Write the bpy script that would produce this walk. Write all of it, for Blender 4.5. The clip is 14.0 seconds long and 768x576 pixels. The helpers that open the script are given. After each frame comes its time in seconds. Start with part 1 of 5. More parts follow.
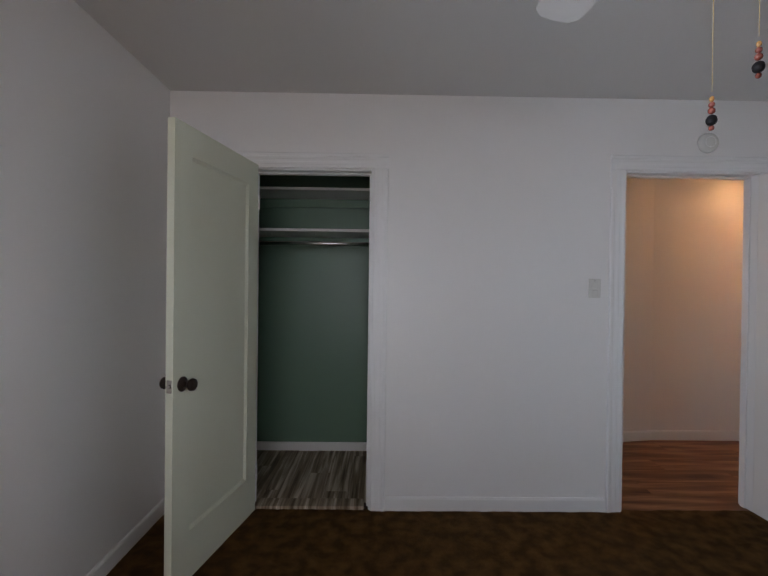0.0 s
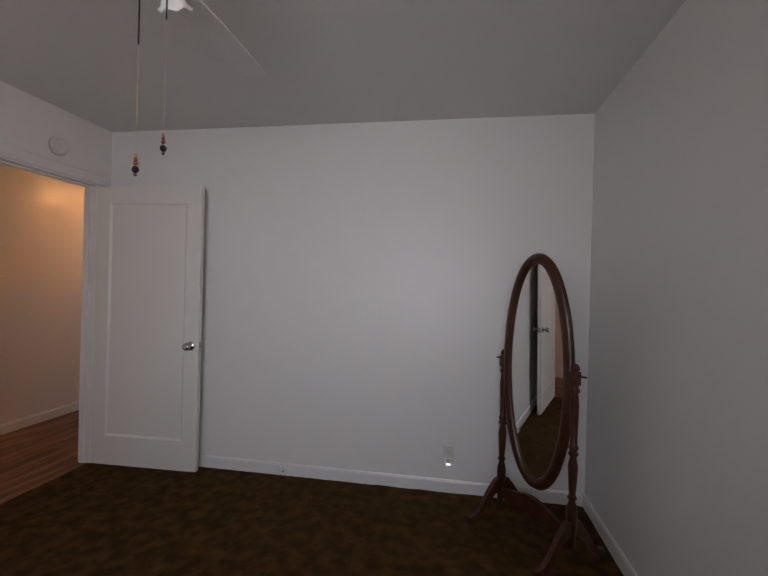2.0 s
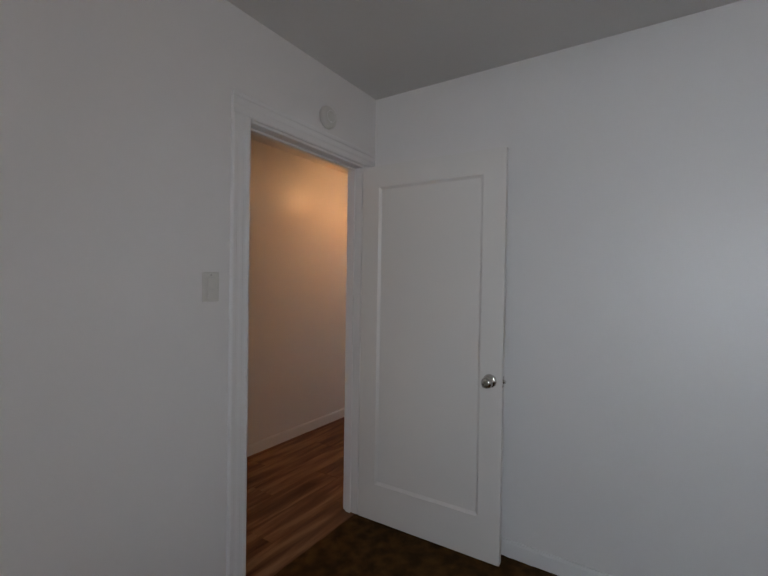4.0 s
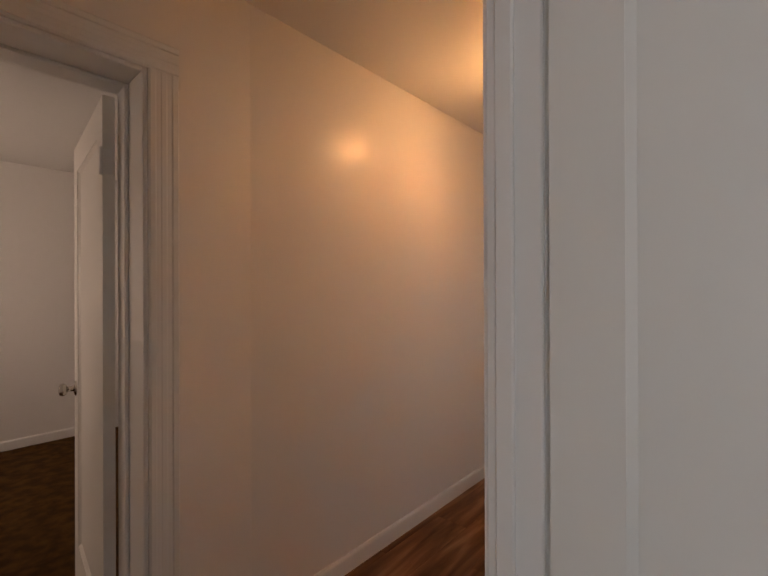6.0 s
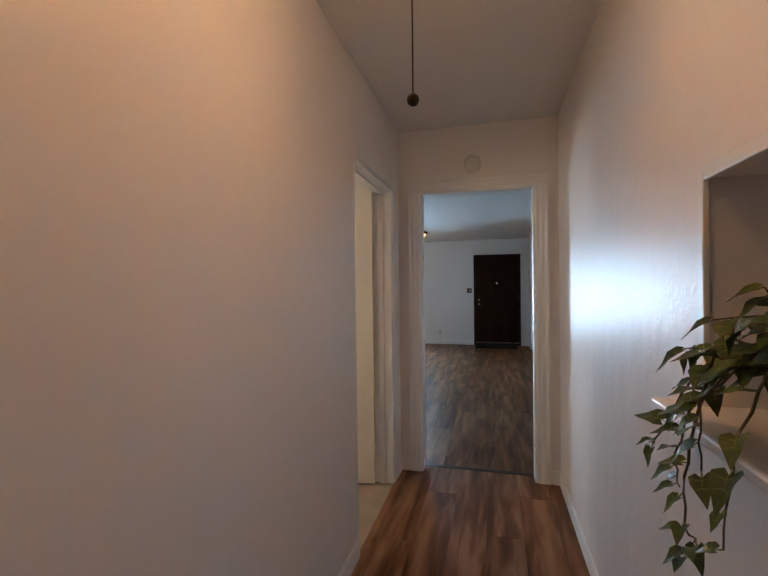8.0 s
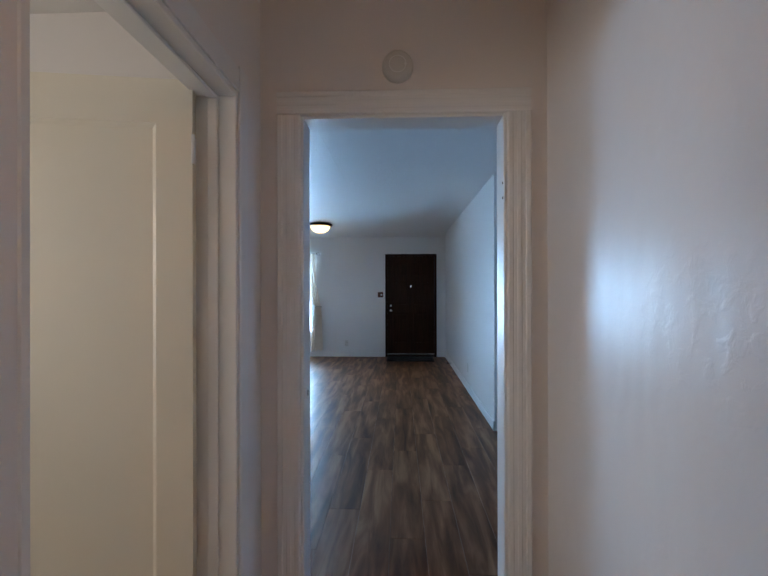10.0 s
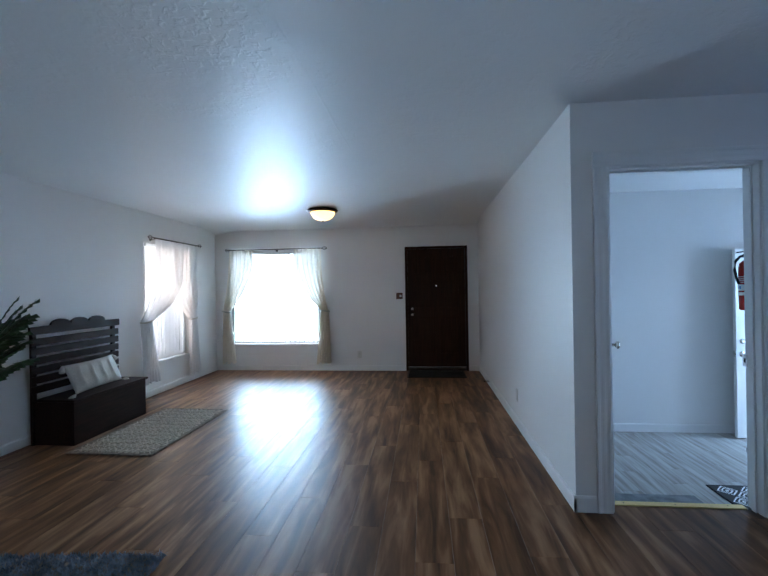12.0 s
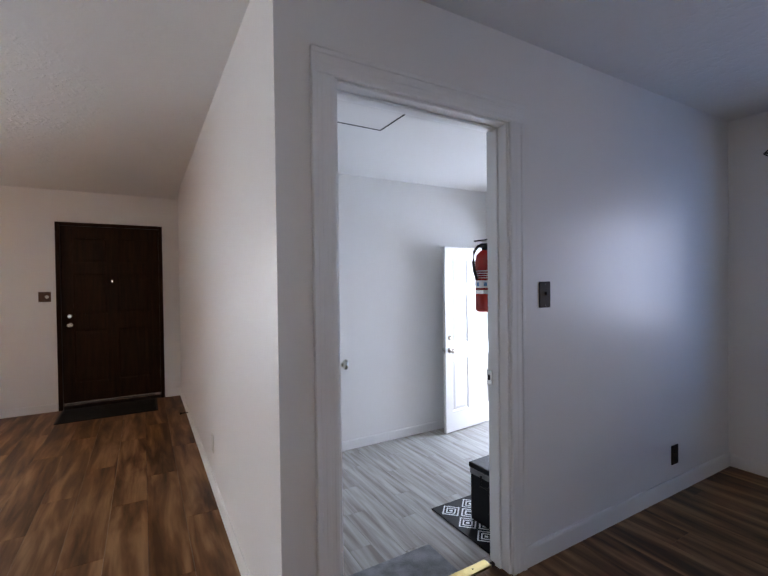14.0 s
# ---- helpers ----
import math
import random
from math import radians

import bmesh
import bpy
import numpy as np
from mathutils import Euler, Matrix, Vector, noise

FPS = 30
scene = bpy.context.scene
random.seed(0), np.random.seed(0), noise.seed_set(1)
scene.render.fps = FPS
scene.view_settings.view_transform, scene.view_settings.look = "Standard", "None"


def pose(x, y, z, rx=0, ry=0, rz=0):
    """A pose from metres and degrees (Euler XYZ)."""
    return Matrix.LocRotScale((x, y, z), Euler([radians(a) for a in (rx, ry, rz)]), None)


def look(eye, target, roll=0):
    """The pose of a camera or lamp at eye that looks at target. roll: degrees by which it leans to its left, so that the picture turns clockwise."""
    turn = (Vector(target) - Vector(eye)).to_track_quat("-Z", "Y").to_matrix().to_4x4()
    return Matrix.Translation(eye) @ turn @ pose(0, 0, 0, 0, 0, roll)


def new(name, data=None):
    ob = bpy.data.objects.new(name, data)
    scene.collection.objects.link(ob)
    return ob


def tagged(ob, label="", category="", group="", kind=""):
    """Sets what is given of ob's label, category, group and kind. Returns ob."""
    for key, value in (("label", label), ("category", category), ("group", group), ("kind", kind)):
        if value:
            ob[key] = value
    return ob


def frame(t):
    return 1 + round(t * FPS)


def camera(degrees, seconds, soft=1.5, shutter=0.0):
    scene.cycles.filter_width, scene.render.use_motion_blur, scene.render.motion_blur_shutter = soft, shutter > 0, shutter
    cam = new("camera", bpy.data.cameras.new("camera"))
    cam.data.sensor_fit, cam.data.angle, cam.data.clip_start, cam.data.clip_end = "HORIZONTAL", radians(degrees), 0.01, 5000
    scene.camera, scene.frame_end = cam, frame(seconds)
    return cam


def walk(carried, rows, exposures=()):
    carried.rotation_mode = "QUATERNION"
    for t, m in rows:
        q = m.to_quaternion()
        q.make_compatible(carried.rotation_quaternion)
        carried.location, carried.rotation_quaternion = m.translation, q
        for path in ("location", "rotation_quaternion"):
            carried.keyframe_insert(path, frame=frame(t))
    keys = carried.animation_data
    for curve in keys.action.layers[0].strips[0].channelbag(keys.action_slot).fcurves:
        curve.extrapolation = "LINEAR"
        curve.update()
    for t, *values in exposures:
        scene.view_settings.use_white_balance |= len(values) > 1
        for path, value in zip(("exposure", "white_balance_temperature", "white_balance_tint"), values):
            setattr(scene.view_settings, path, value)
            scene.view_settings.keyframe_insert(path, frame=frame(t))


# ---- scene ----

cam = camera(85.1, 14.0)
PATH = [
    (0, (0.057, 0.102, 1.349), (0.082, 2.101, 1.336), 0.7),
    (0.5, (-0.11, 0.078, 1.341), (0.586, 1.952, 1.329), 0.7),
    (1, (-0.231, 0.036, 1.37), (1.093, 1.535, 1.358), 1.1),
    (1.5, (-0.334, -0.031, 1.361), (1.465, 0.841, 1.351), 1.1),
    (2, (-0.352, -0.006, 1.352), (1.621, 0.32, 1.349), 1.5),
    (2.5, (-0.28, 0.203, 1.355), (1.71, 0.407, 1.344), 2.0),
    (3, (-0.14, 0.523, 1.36), (1.82, 0.92, 1.337), 2.2),
    (3.5, (0.059, 0.875, 1.365), (1.925, 1.592, 1.329), 1.8),
    (4, (0.357, 1.145, 1.371), (2.033, 2.236, 1.347), 0.9),
    (6.5, (1.917, 2.616, 1.354), (3.408, 3.949, 1.357), -0.2),
    (7, (2.183, 2.872, 1.353), (3.697, 4.179, 1.366), -0.1),
    (7.5, (2.438, 3.047, 1.357), (4.184, 4.023, 1.36), -0.5),
    (8, (2.767, 3.135, 1.342), (4.703, 3.639, 1.334), -0.6),
    (8.5, (3.127, 3.18, 1.345), (5.123, 3.315, 1.336), -0.5),
    (10.8, (4.709, 3.3, 1.352), (6.708, 3.375, 1.355), -0.1),
    (11, (4.845, 3.309, 1.365), (6.836, 3.504, 1.367), -0.2),
    (11.5, (5.2, 3.312, 1.346), (7.176, 3.625, 1.358), -0.4),
    (12, (5.581, 3.256, 1.349), (7.572, 3.444, 1.352), -0.9),
    (12.5, (5.941, 3.177, 1.348), (7.941, 3.183, 1.349), -0.9),
    (13, (6.263, 3.11, 1.342), (8.247, 2.862, 1.337), -0.9),
    (13.5, (6.537, 2.961, 1.332), (8.432, 2.321, 1.322), -0.7),
    (14, (6.823, 2.747, 1.336), (8.556, 1.75, 1.309), -0.7),
]
walk(cam, [(t, look(eye, target, roll)) for t, eye, target, roll in PATH],
     ((0.0, 0.5, 7900, 28), (1.0, 0.25, 8400, 32), (2.5, 0.05, 9300, 36), (3.5, 0.15, 8900, 31), (4.0, 0.03, 8500, 28), (6.5, 0.5, 9500, 31), (7.0, 0.4, 7800, 27),
      (7.5, 0.35, 7000, 23), (8.0, 0.2, 6900, 20), (8.5, 0.1, 6500, 18), (11.0, 0.2, 5800, 17), (11.5, 0.15, 5900, 18), (12.0, 0.1, 6500, 21), (12.8, 0.0, 7000, 24), (13.5, 0.1, 8300, 31), (14.0, 0.55, 9500, 39)))

# ---- light ----
world = bpy.data.worlds.new("world")
scene.world = world
world.use_nodes = True
wn = world.node_tree.nodes
sky = wn.new("ShaderNodeTexSky")
sky.sky_type, sky.sun_disc = "NISHITA", False
sky.sun_elevation, sky.sun_rotation = radians(61), radians(111)
wn["Background"].inputs["Strength"].default_value = 0.10
world.node_tree.links.new(sky.outputs["Color"], wn["Background"].inputs["Color"])

sun = new("sun", bpy.data.lights.new("sun", "SUN"))
sun.data.energy, sun.data.angle, sun.data.color = 5.0, radians(0.5), (1.0, 0.95, 0.87)
sun.matrix_world = look((30, -1, 34), (12.4, 5.7, 0))


def window_light(x, y, z, tx, ty, tz, w, h, watts, color=(0.72, 0.86, 1.0)):
    """The sky's light in an opening, and added fill where the note beside the call says so."""
    lamp = new("sky_light", bpy.data.lights.new("sky_light", "AREA"))
    lamp.data.shape, lamp.data.size, lamp.data.size_y = "RECTANGLE", w, h
    lamp.data.energy, lamp.data.color = watts, color
    lamp.matrix_world = look((x, y, z), (tx, ty, tz))
    return lamp


window_light(-1.42, 0.35, 1.45, 0, 0.62, 1.38, 1.5, 1.2, 16, (0.52, 0.77, 1.0)).data.spread = radians(100)                 # bedroom, west
window_light(-0.2, -1.10, 1.45, -0.1, 0, 1.35, 1.4, 1.2, 4.5, (1.0, 0.86, 0.76))      # bedroom, south
window_light(12.85, 5.76, 1.25, 11, 5.6, 1.2, 1.6, 1.6, 330, (0.42, 0.74, 1.0))    # living room, east
window_light(11.1, 6.822, 1.25, 10.9, 5, 1.15, 0.9, 1.4, 7, (1.0, 0.90, 0.76))    # living room, north: added warm fill before the closed blinds
window_light(11.1, 7.2, 1.4, 11.1, 6, 1.3, 1.1, 1.3, 80, (0.8, 0.9, 1.0))    # behind its blinds
window_light(7.35, -1.12, 1.42, 7.45, 0, 1.35, 0.8, 1.0, 9, (0.06, 0.38, 1.0))  # dining corner, south
window_light(10.15, -1.25, 1.0, 10.0, 0, 0.7, 0.8, 1.9, 66, (0.30, 0.62, 1.0))   # outer door
window_light(0.25, 6.0, 1.5, 2.2, 6.0, 1.3, 1.2, 1.2, 18, (1.0, 0.93, 0.87))   # far bedroom
window_light(4.65, 5.66, 1.55, 4.7, 4.8, 1.3, 0.6, 0.6, 9, (1.0, 0.87, 0.64))   # bath: added to light its door, opening out of view


# ---- materials ----
def material(name, color, rough=0.5, metal=0.0, scale=8.0, vary=0.06, bump=0.0, bump_scale=60.0, stretch=(1, 1, 1),
             spec=0.5, island=False, stain=0.0, stain_scale=1.2):
    m = bpy.data.materials.new(name)
    m.use_nodes = True
    nt = m.node_tree
    n, l = nt.nodes, nt.links
    b = n["Principled BSDF"]
    b.inputs["Roughness"].default_value, b.inputs["Metallic"].default_value = rough, metal
    b.inputs["Specular IOR Level"].default_value = spec
    co = n.new("ShaderNodeTexCoord")
    mp = n.new("ShaderNodeMapping")
    mp.inputs["Scale"].default_value = stretch
    l.new(co.outputs["Object"], mp.inputs["Vector"])
    no = n.new("ShaderNodeTexNoise")
    no.inputs["Scale"].default_value, no.inputs["Detail"].default_value = scale, 6
    l.new(mp.outputs["Vector"], no.inputs["Vector"])
    ramp = n.new("ShaderNodeValToRGB")
    ramp.color_ramp.elements[0].position, ramp.color_ramp.elements[1].position = 0.3, 0.7
    ramp.color_ramp.elements[0].color = (*[c * (1 - vary) for c in color], 1)
    ramp.color_ramp.elements[1].color = (*[min(1, c * (1 + vary)) for c in color], 1)
    l.new(no.outputs["Fac"], ramp.inputs["Fac"])
    out = ramp.outputs["Color"]
    if stain:
        st = n.new("ShaderNodeTexNoise")
        st.inputs["Scale"].default_value, st.inputs["Detail"].default_value = stain_scale, 3
        l.new(co.outputs["Object"], st.inputs["Vector"])
        mr = n.new("ShaderNodeMapRange")
        mr.inputs["From Min"].default_value, mr.inputs["From Max"].default_value = 0.35, 0.7
        mr.inputs["To Min"].default_value, mr.inputs["To Max"].default_value = 1.0, 1.0 - stain
        l.new(st.outputs["Fac"], mr.inputs["Value"])
        mx = n.new("ShaderNodeMix")
        mx.data_type, mx.blend_type = "RGBA", "MULTIPLY"
        mx.inputs["Factor"].default_value = 1
        l.new(out, mx.inputs["A"])
        l.new(mr.outputs["Result"], mx.inputs["B"])
        out = mx.outputs["Result"]
    l.new(out, b.inputs["Base Color"])
    if bump:
        bn = n.new("ShaderNodeTexNoise")
        bn.inputs["Scale"].default_value, bn.inputs["Detail"].default_value = bump_scale, 4
        l.new(mp.outputs["Vector"], bn.inputs["Vector"])
        bu = n.new("ShaderNodeBump")
        bu.inputs["Strength"].default_value, bu.inputs["Distance"].default_value = bump, 0.01
        l.new(bn.outputs["Fac"], bu.inputs["Height"])
        l.new(bu.outputs["Normal"], b.inputs["Normal"])
    return m


def emitter(name, color, strength, rough=0.4):
    m = material(name, color, rough, vary=0.02)
    b = m.node_tree.nodes["Principled BSDF"]
    b.inputs["Emission Color"].default_value, b.inputs["Emission Strength"].default_value = (*color, 1), strength
    return m


def plaster(name, color, rough, bump):
    """Painted plaster with faint trowel waves, semi-gloss."""
    m = material(name, color, rough, scale=2.2, vary=0.004)
    nt = m.node_tree
    n, l = nt.nodes, nt.links
    co = n["Texture Coordinate"]
    wave = n.new("ShaderNodeTexNoise")
    wave.inputs["Scale"].default_value, wave.inputs["Detail"].default_value, wave.inputs["Distortion"].default_value = 9, 2, 0.3
    l.new(co.outputs["Object"], wave.inputs["Vector"])
    b1 = n.new("ShaderNodeBump")
    b1.inputs["Strength"].default_value, b1.inputs["Distance"].default_value = bump, 0.015
    l.new(wave.outputs["Fac"], b1.inputs["Height"])
    l.new(b1.outputs["Normal"], n["Principled BSDF"].inputs["Normal"])
    return m


def lumpy(m, amount, scale=32.0):
    """Adds the blobs and trowel ridges of careless gloss painting, in patches."""
    n, l = m.node_tree.nodes, m.node_tree.links
    co, first = n["Texture Coordinate"], n["Bump"]
    blob, mask = n.new("ShaderNodeTexNoise"), n.new("ShaderNodeTexNoise")
    blob.inputs["Scale"].default_value, blob.inputs["Detail"].default_value, blob.inputs["Distortion"].default_value = scale, 3, 0.5
    mask.inputs["Scale"].default_value, mask.inputs["Detail"].default_value = 1.6, 2
    for k in (blob, mask):
        l.new(co.outputs["Object"], k.inputs["Vector"])
    cut, fade, mul = n.new("ShaderNodeMapRange"), n.new("ShaderNodeMapRange"), n.new("ShaderNodeMath")
    cut.inputs["From Min"].default_value, cut.inputs["From Max"].default_value = 0.48, 0.68
    fade.inputs["From Min"].default_value, fade.inputs["From Max"].default_value = 0.42, 0.62
    fade.inputs["To Min"].default_value = 0.15
    mul.operation = "MULTIPLY"
    l.new(blob.outputs["Fac"], cut.inputs["Value"])
    l.new(mask.outputs["Fac"], fade.inputs["Value"])
    l.new(cut.outputs["Result"], mul.inputs[0])
    l.new(fade.outputs["Result"], mul.inputs[1])
    b2 = n.new("ShaderNodeBump")
    b2.inputs["Strength"].default_value, b2.inputs["Distance"].default_value = amount, 0.006
    l.new(mul.outputs[0], b2.inputs["Height"])
    l.new(first.outputs["Normal"], b2.inputs["Normal"])
    l.new(b2.outputs["Normal"], n["Principled BSDF"].inputs["Normal"])
    return m


def wood_planks(name, dark, mid, light, rough, streak=11.0, along="x"):
    """Printed laminate: long streaks of grain, another cut of it on every plank."""
    m = bpy.data.materials.new(name)
    m.use_nodes = True
    nt = m.node_tree
    n, l = nt.nodes, nt.links
    b = n["Principled BSDF"]
    co, info = n.new("ShaderNodeTexCoord"), n.new("ShaderNodeObjectInfo")
    add = n.new("ShaderNodeVectorMath")
    add.operation = "MULTIPLY_ADD"
    add.inputs[1].default_value = (1, 1, 1)
    comb = n.new("ShaderNodeCombineXYZ")
    for i in range(3):
        k = n.new("ShaderNodeMath")
        k.operation = "MULTIPLY"
        k.inputs[1].default_value = (37.0, 91.0, 53.0)[i]
        l.new(info.outputs["Random"], k.inputs[0])
        l.new(k.outputs[0], comb.inputs[i])
    l.new(co.outputs["Object"], add.inputs[0])
    l.new(comb.outputs[0], add.inputs[2])
    mp = n.new("ShaderNodeMapping")
    mp.inputs["Scale"].default_value = (1.0, streak, 1) if along == "x" else (streak, 1.0, 1)
    l.new(add.outputs[0], mp.inputs["Vector"])
    g1, g2 = n.new("ShaderNodeTexNoise"), n.new("ShaderNodeTexNoise")
    g1.inputs["Scale"].default_value, g1.inputs["Detail"].default_value, g1.inputs["Distortion"].default_value = 1.6, 7, 0.5
    g2.inputs["Scale"].default_value, g2.inputs["Detail"].default_value = 4, 3
    l.new(mp.outputs["Vector"], g1.inputs["Vector"])
    l.new(mp.outputs["Vector"], g2.inputs["Vector"])
    mixf = n.new("ShaderNodeMath")
    mixf.operation = "MULTIPLY_ADD"
    mixf.inputs[1].default_value = 0.15
    l.new(g2.outputs["Fac"], mixf.inputs[0])
    sc = n.new("ShaderNodeMath")
    sc.operation = "MULTIPLY"
    sc.inputs[1].default_value = 0.85
    l.new(g1.outputs["Fac"], sc.inputs[0])
    l.new(sc.outputs[0], mixf.inputs[2])
    off = n.new("ShaderNodeMath")
    off.operation = "MULTIPLY_ADD"
    off.inputs[1].default_value, off.inputs[2].default_value = 0.05, -0.025
    l.new(info.outputs["Random"], off.inputs[0])
    tot = n.new("ShaderNodeMath")
    l.new(mixf.outputs[0], tot.inputs[0])
    l.new(off.outputs[0], tot.inputs[1])
    ramp = n.new("ShaderNodeValToRGB")
    e = ramp.color_ramp.elements
    e[0].position, e[0].color = 0.35, (*dark, 1)
    e[1].position, e[1].color = 0.66, (*light, 1)
    k = e.new(0.5)
    k.color = (*mid, 1)
    l.new(tot.outputs[0], ramp.inputs["Fac"])
    l.new(ramp.outputs["Color"], b.inputs["Base Color"])
    b.inputs["Roughness"].default_value, b.inputs["Specular IOR Level"].default_value = rough, 0.13
    return m


def sheer(name, color, through_part=0.08, pass_on=0.07):
    m = bpy.data.materials.new(name)
    m.use_nodes = True
    n, l = m.node_tree.nodes, m.node_tree.links
    n.remove(n["Principled BSDF"])
    out = n["Material Output"]
    d, t, tr = n.new("ShaderNodeBsdfDiffuse"), n.new("ShaderNodeBsdfTranslucent"), n.new("ShaderNodeBsdfTransparent")
    for k in (d, t):
        k.inputs["Color"].default_value = (*color, 1)
    weave = n.new("ShaderNodeTexNoise")
    weave.inputs["Scale"].default_value = 40
    co = n.new("ShaderNodeTexCoord")
    l.new(co.outputs["Object"], weave.inputs["Vector"])
    mr = n.new("ShaderNodeMapRange")
    mr.inputs["To Min"].default_value, mr.inputs["To Max"].default_value = through_part - 0.06, through_part + 0.06
    l.new(weave.outputs["Fac"], mr.inputs["Value"])
    a, b = n.new("ShaderNodeMixShader"), n.new("ShaderNodeMixShader")
    a.inputs["Fac"].default_value = pass_on
    l.new(d.outputs[0], a.inputs[1])
    l.new(t.outputs[0], a.inputs[2])
    l.new(mr.outputs["Result"], b.inputs["Fac"])
    l.new(a.outputs[0], b.inputs[1])
    l.new(tr.outputs[0], b.inputs[2])
    l.new(b.outputs[0], out.inputs["Surface"])
    return m


def clear_glass(name):
    m = bpy.data.materials.new(name)
    m.use_nodes = True
    n, l = m.node_tree.nodes, m.node_tree.links
    n.remove(n["Principled BSDF"])
    g, t, mx, f = n.new("ShaderNodeBsdfGlossy"), n.new("ShaderNodeBsdfTransparent"), n.new("ShaderNodeMixShader"), n.new("ShaderNodeFresnel")
    g.inputs["Roughness"].default_value = 0.02
    l.new(f.outputs[0], mx.inputs["Fac"])
    l.new(t.outputs[0], mx.inputs[1])
    l.new(g.outputs[0], mx.inputs[2])
    l.new(mx.outputs[0], n["Material Output"].inputs["Surface"])
    return m


def carpet_material(name, dark, light):
    m = material(name, light, 0.95, scale=13, vary=0.0, bump=0.0, spec=0.1)
    n, l = m.node_tree.nodes, m.node_tree.links
    b, ramp, co = n["Principled BSDF"], n["Color Ramp"], n["Texture Coordinate"]
    ramp.color_ramp.elements[0].color, ramp.color_ramp.elements[1].color = (*dark, 1), (*light, 1)
    ramp.color_ramp.elements[0].position, ramp.color_ramp.elements[1].position = 0.38, 0.66
    fine = n.new("ShaderNodeTexNoise")
    fine.inputs["Scale"].default_value, fine.inputs["Detail"].default_value = 220, 3
    l.new(co.outputs["Object"], fine.inputs["Vector"])
    mx = n.new("ShaderNodeMix")
    mx.data_type, mx.blend_type = "RGBA", "OVERLAY"
    mx.inputs["Factor"].default_value = 0.5
    l.new(ramp.outputs["Color"], mx.inputs["A"])
    l.new(fine.outputs["Fac"], mx.inputs["B"])
    l.new(mx.outputs["Result"], b.inputs["Base Color"])
    bu = n.new("ShaderNodeBump")
    bu.inputs["Strength"].default_value, bu.inputs["Distance"].default_value = 1.0, 0.008
    l.new(fine.outputs["Fac"], bu.inputs["Height"])
    l.new(bu.outputs["Normal"], b.inputs["Normal"])
    return m


WALL = plaster("wall_paint", (0.80, 0.79, 0.775), 0.38, 0.05)
HALL = plaster("hall_paint", (0.80, 0.77, 0.75), 0.31, 0.04)
CEIL = plaster("ceiling_paint", (0.72, 0.71, 0.69), 0.55, 0.05)
HALLLUMP = lumpy(plaster("lumpy_hall_paint", (0.80, 0.77, 0.75), 0.36, 0.05), 0.11, 28.0)
HALLCEIL = plaster("hall_ceiling_paint", (0.80, 0.78, 0.76), 0.5, 0.05)
CEIL_GLOSS = lumpy(plaster("gloss_ceiling_paint", (0.78, 0.78, 0.77), 0.48, 0.05), 0.40, 24.0)
CEIL_GLOSS.node_tree.nodes["Principled BSDF"].inputs["Specular IOR Level"].default_value = 0.22
HALLLUMP.node_tree.nodes["Principled BSDF"].inputs["Specular IOR Level"].default_value = 0.32
TRIM = material("trim_paint", (0.80, 0.80, 0.79), 0.36, scale=5, vary=0.006)
DOORW = material("door_paint", (0.78, 0.77, 0.74), 0.38, scale=4, vary=0.008)
DOORC = material("cream_door_paint", (0.68, 0.70, 0.56), 0.4, scale=4, vary=0.01)
DOORB = material("ivory_door_paint", (0.76, 0.71, 0.60), 0.4, scale=4, vary=0.01)
GREEN = plaster("green_paint", (0.13, 0.235, 0.17), 0.4, 0.1)
CARPET = carpet_material("brown_carpet", (0.060, 0.028, 0.009), (0.128, 0.062, 0.020))
LAM = wood_planks("living_laminate", (0.066, 0.025, 0.010), (0.178, 0.076, 0.033), (0.34, 0.176, 0.090), 0.37, streak=8)
LAMH = wood_planks("hall_laminate", (0.085, 0.030, 0.012), (0.20, 0.088, 0.042), (0.36, 0.19, 0.105), 0.32, streak=8)
VINYL = wood_planks("grey_vinyl", (0.24, 0.205, 0.18), (0.35, 0.325, 0.30), (0.45, 0.43, 0.405), 0.36, streak=14)
CLOSETF = wood_planks("closet_vinyl", (0.12, 0.08, 0.05), (0.30, 0.23, 0.165), (0.66, 0.58, 0.48), 0.5, streak=24, along="y")
DARKWOOD = material("dark_door_stain", (0.030, 0.0105, 0.004), 0.45, scale=6, vary=0.28, stretch=(8, 8, 0.6), bump=0.06, bump_scale=20, spec=0.12)
BENCHWOOD = material("bench_stain", (0.020, 0.008, 0.005), 0.45, scale=6, vary=0.4, stretch=(0.6, 8, 8), bump=0.05, bump_scale=20, spec=0.12)
CHERRY = material("cherry_stain", (0.062, 0.017, 0.008), 0.28, scale=8, vary=0.4, stretch=(3, 3, 0.5), bump=0.05, bump_scale=30)
CHROME = material("satin_nickel", (0.62, 0.60, 0.56), 0.2, 1.0, vary=0.05)
BRASS = material("brass", (0.72, 0.52, 0.22), 0.35, 1.0, scale=30, vary=0.06)
BRONZE = material("dark_bronze", (0.035, 0.024, 0.018), 0.35, 0.7, vary=0.2)
PLATE = material("white_plastic", (0.67, 0.66, 0.62), 0.35, vary=0.02)
BROWNPL = material("brown_plastic", (0.040, 0.020, 0.013), 0.55, vary=0.1, spec=0.2)
WOODPL = material("stained_wood_plate", (0.10, 0.035, 0.015), 0.4, scale=20, vary=0.3, stretch=(1, 6, 1))
BLACK = material("black_plastic", (0.009, 0.009, 0.010), 0.45, vary=0.2, bump=0.1, spec=0.15)
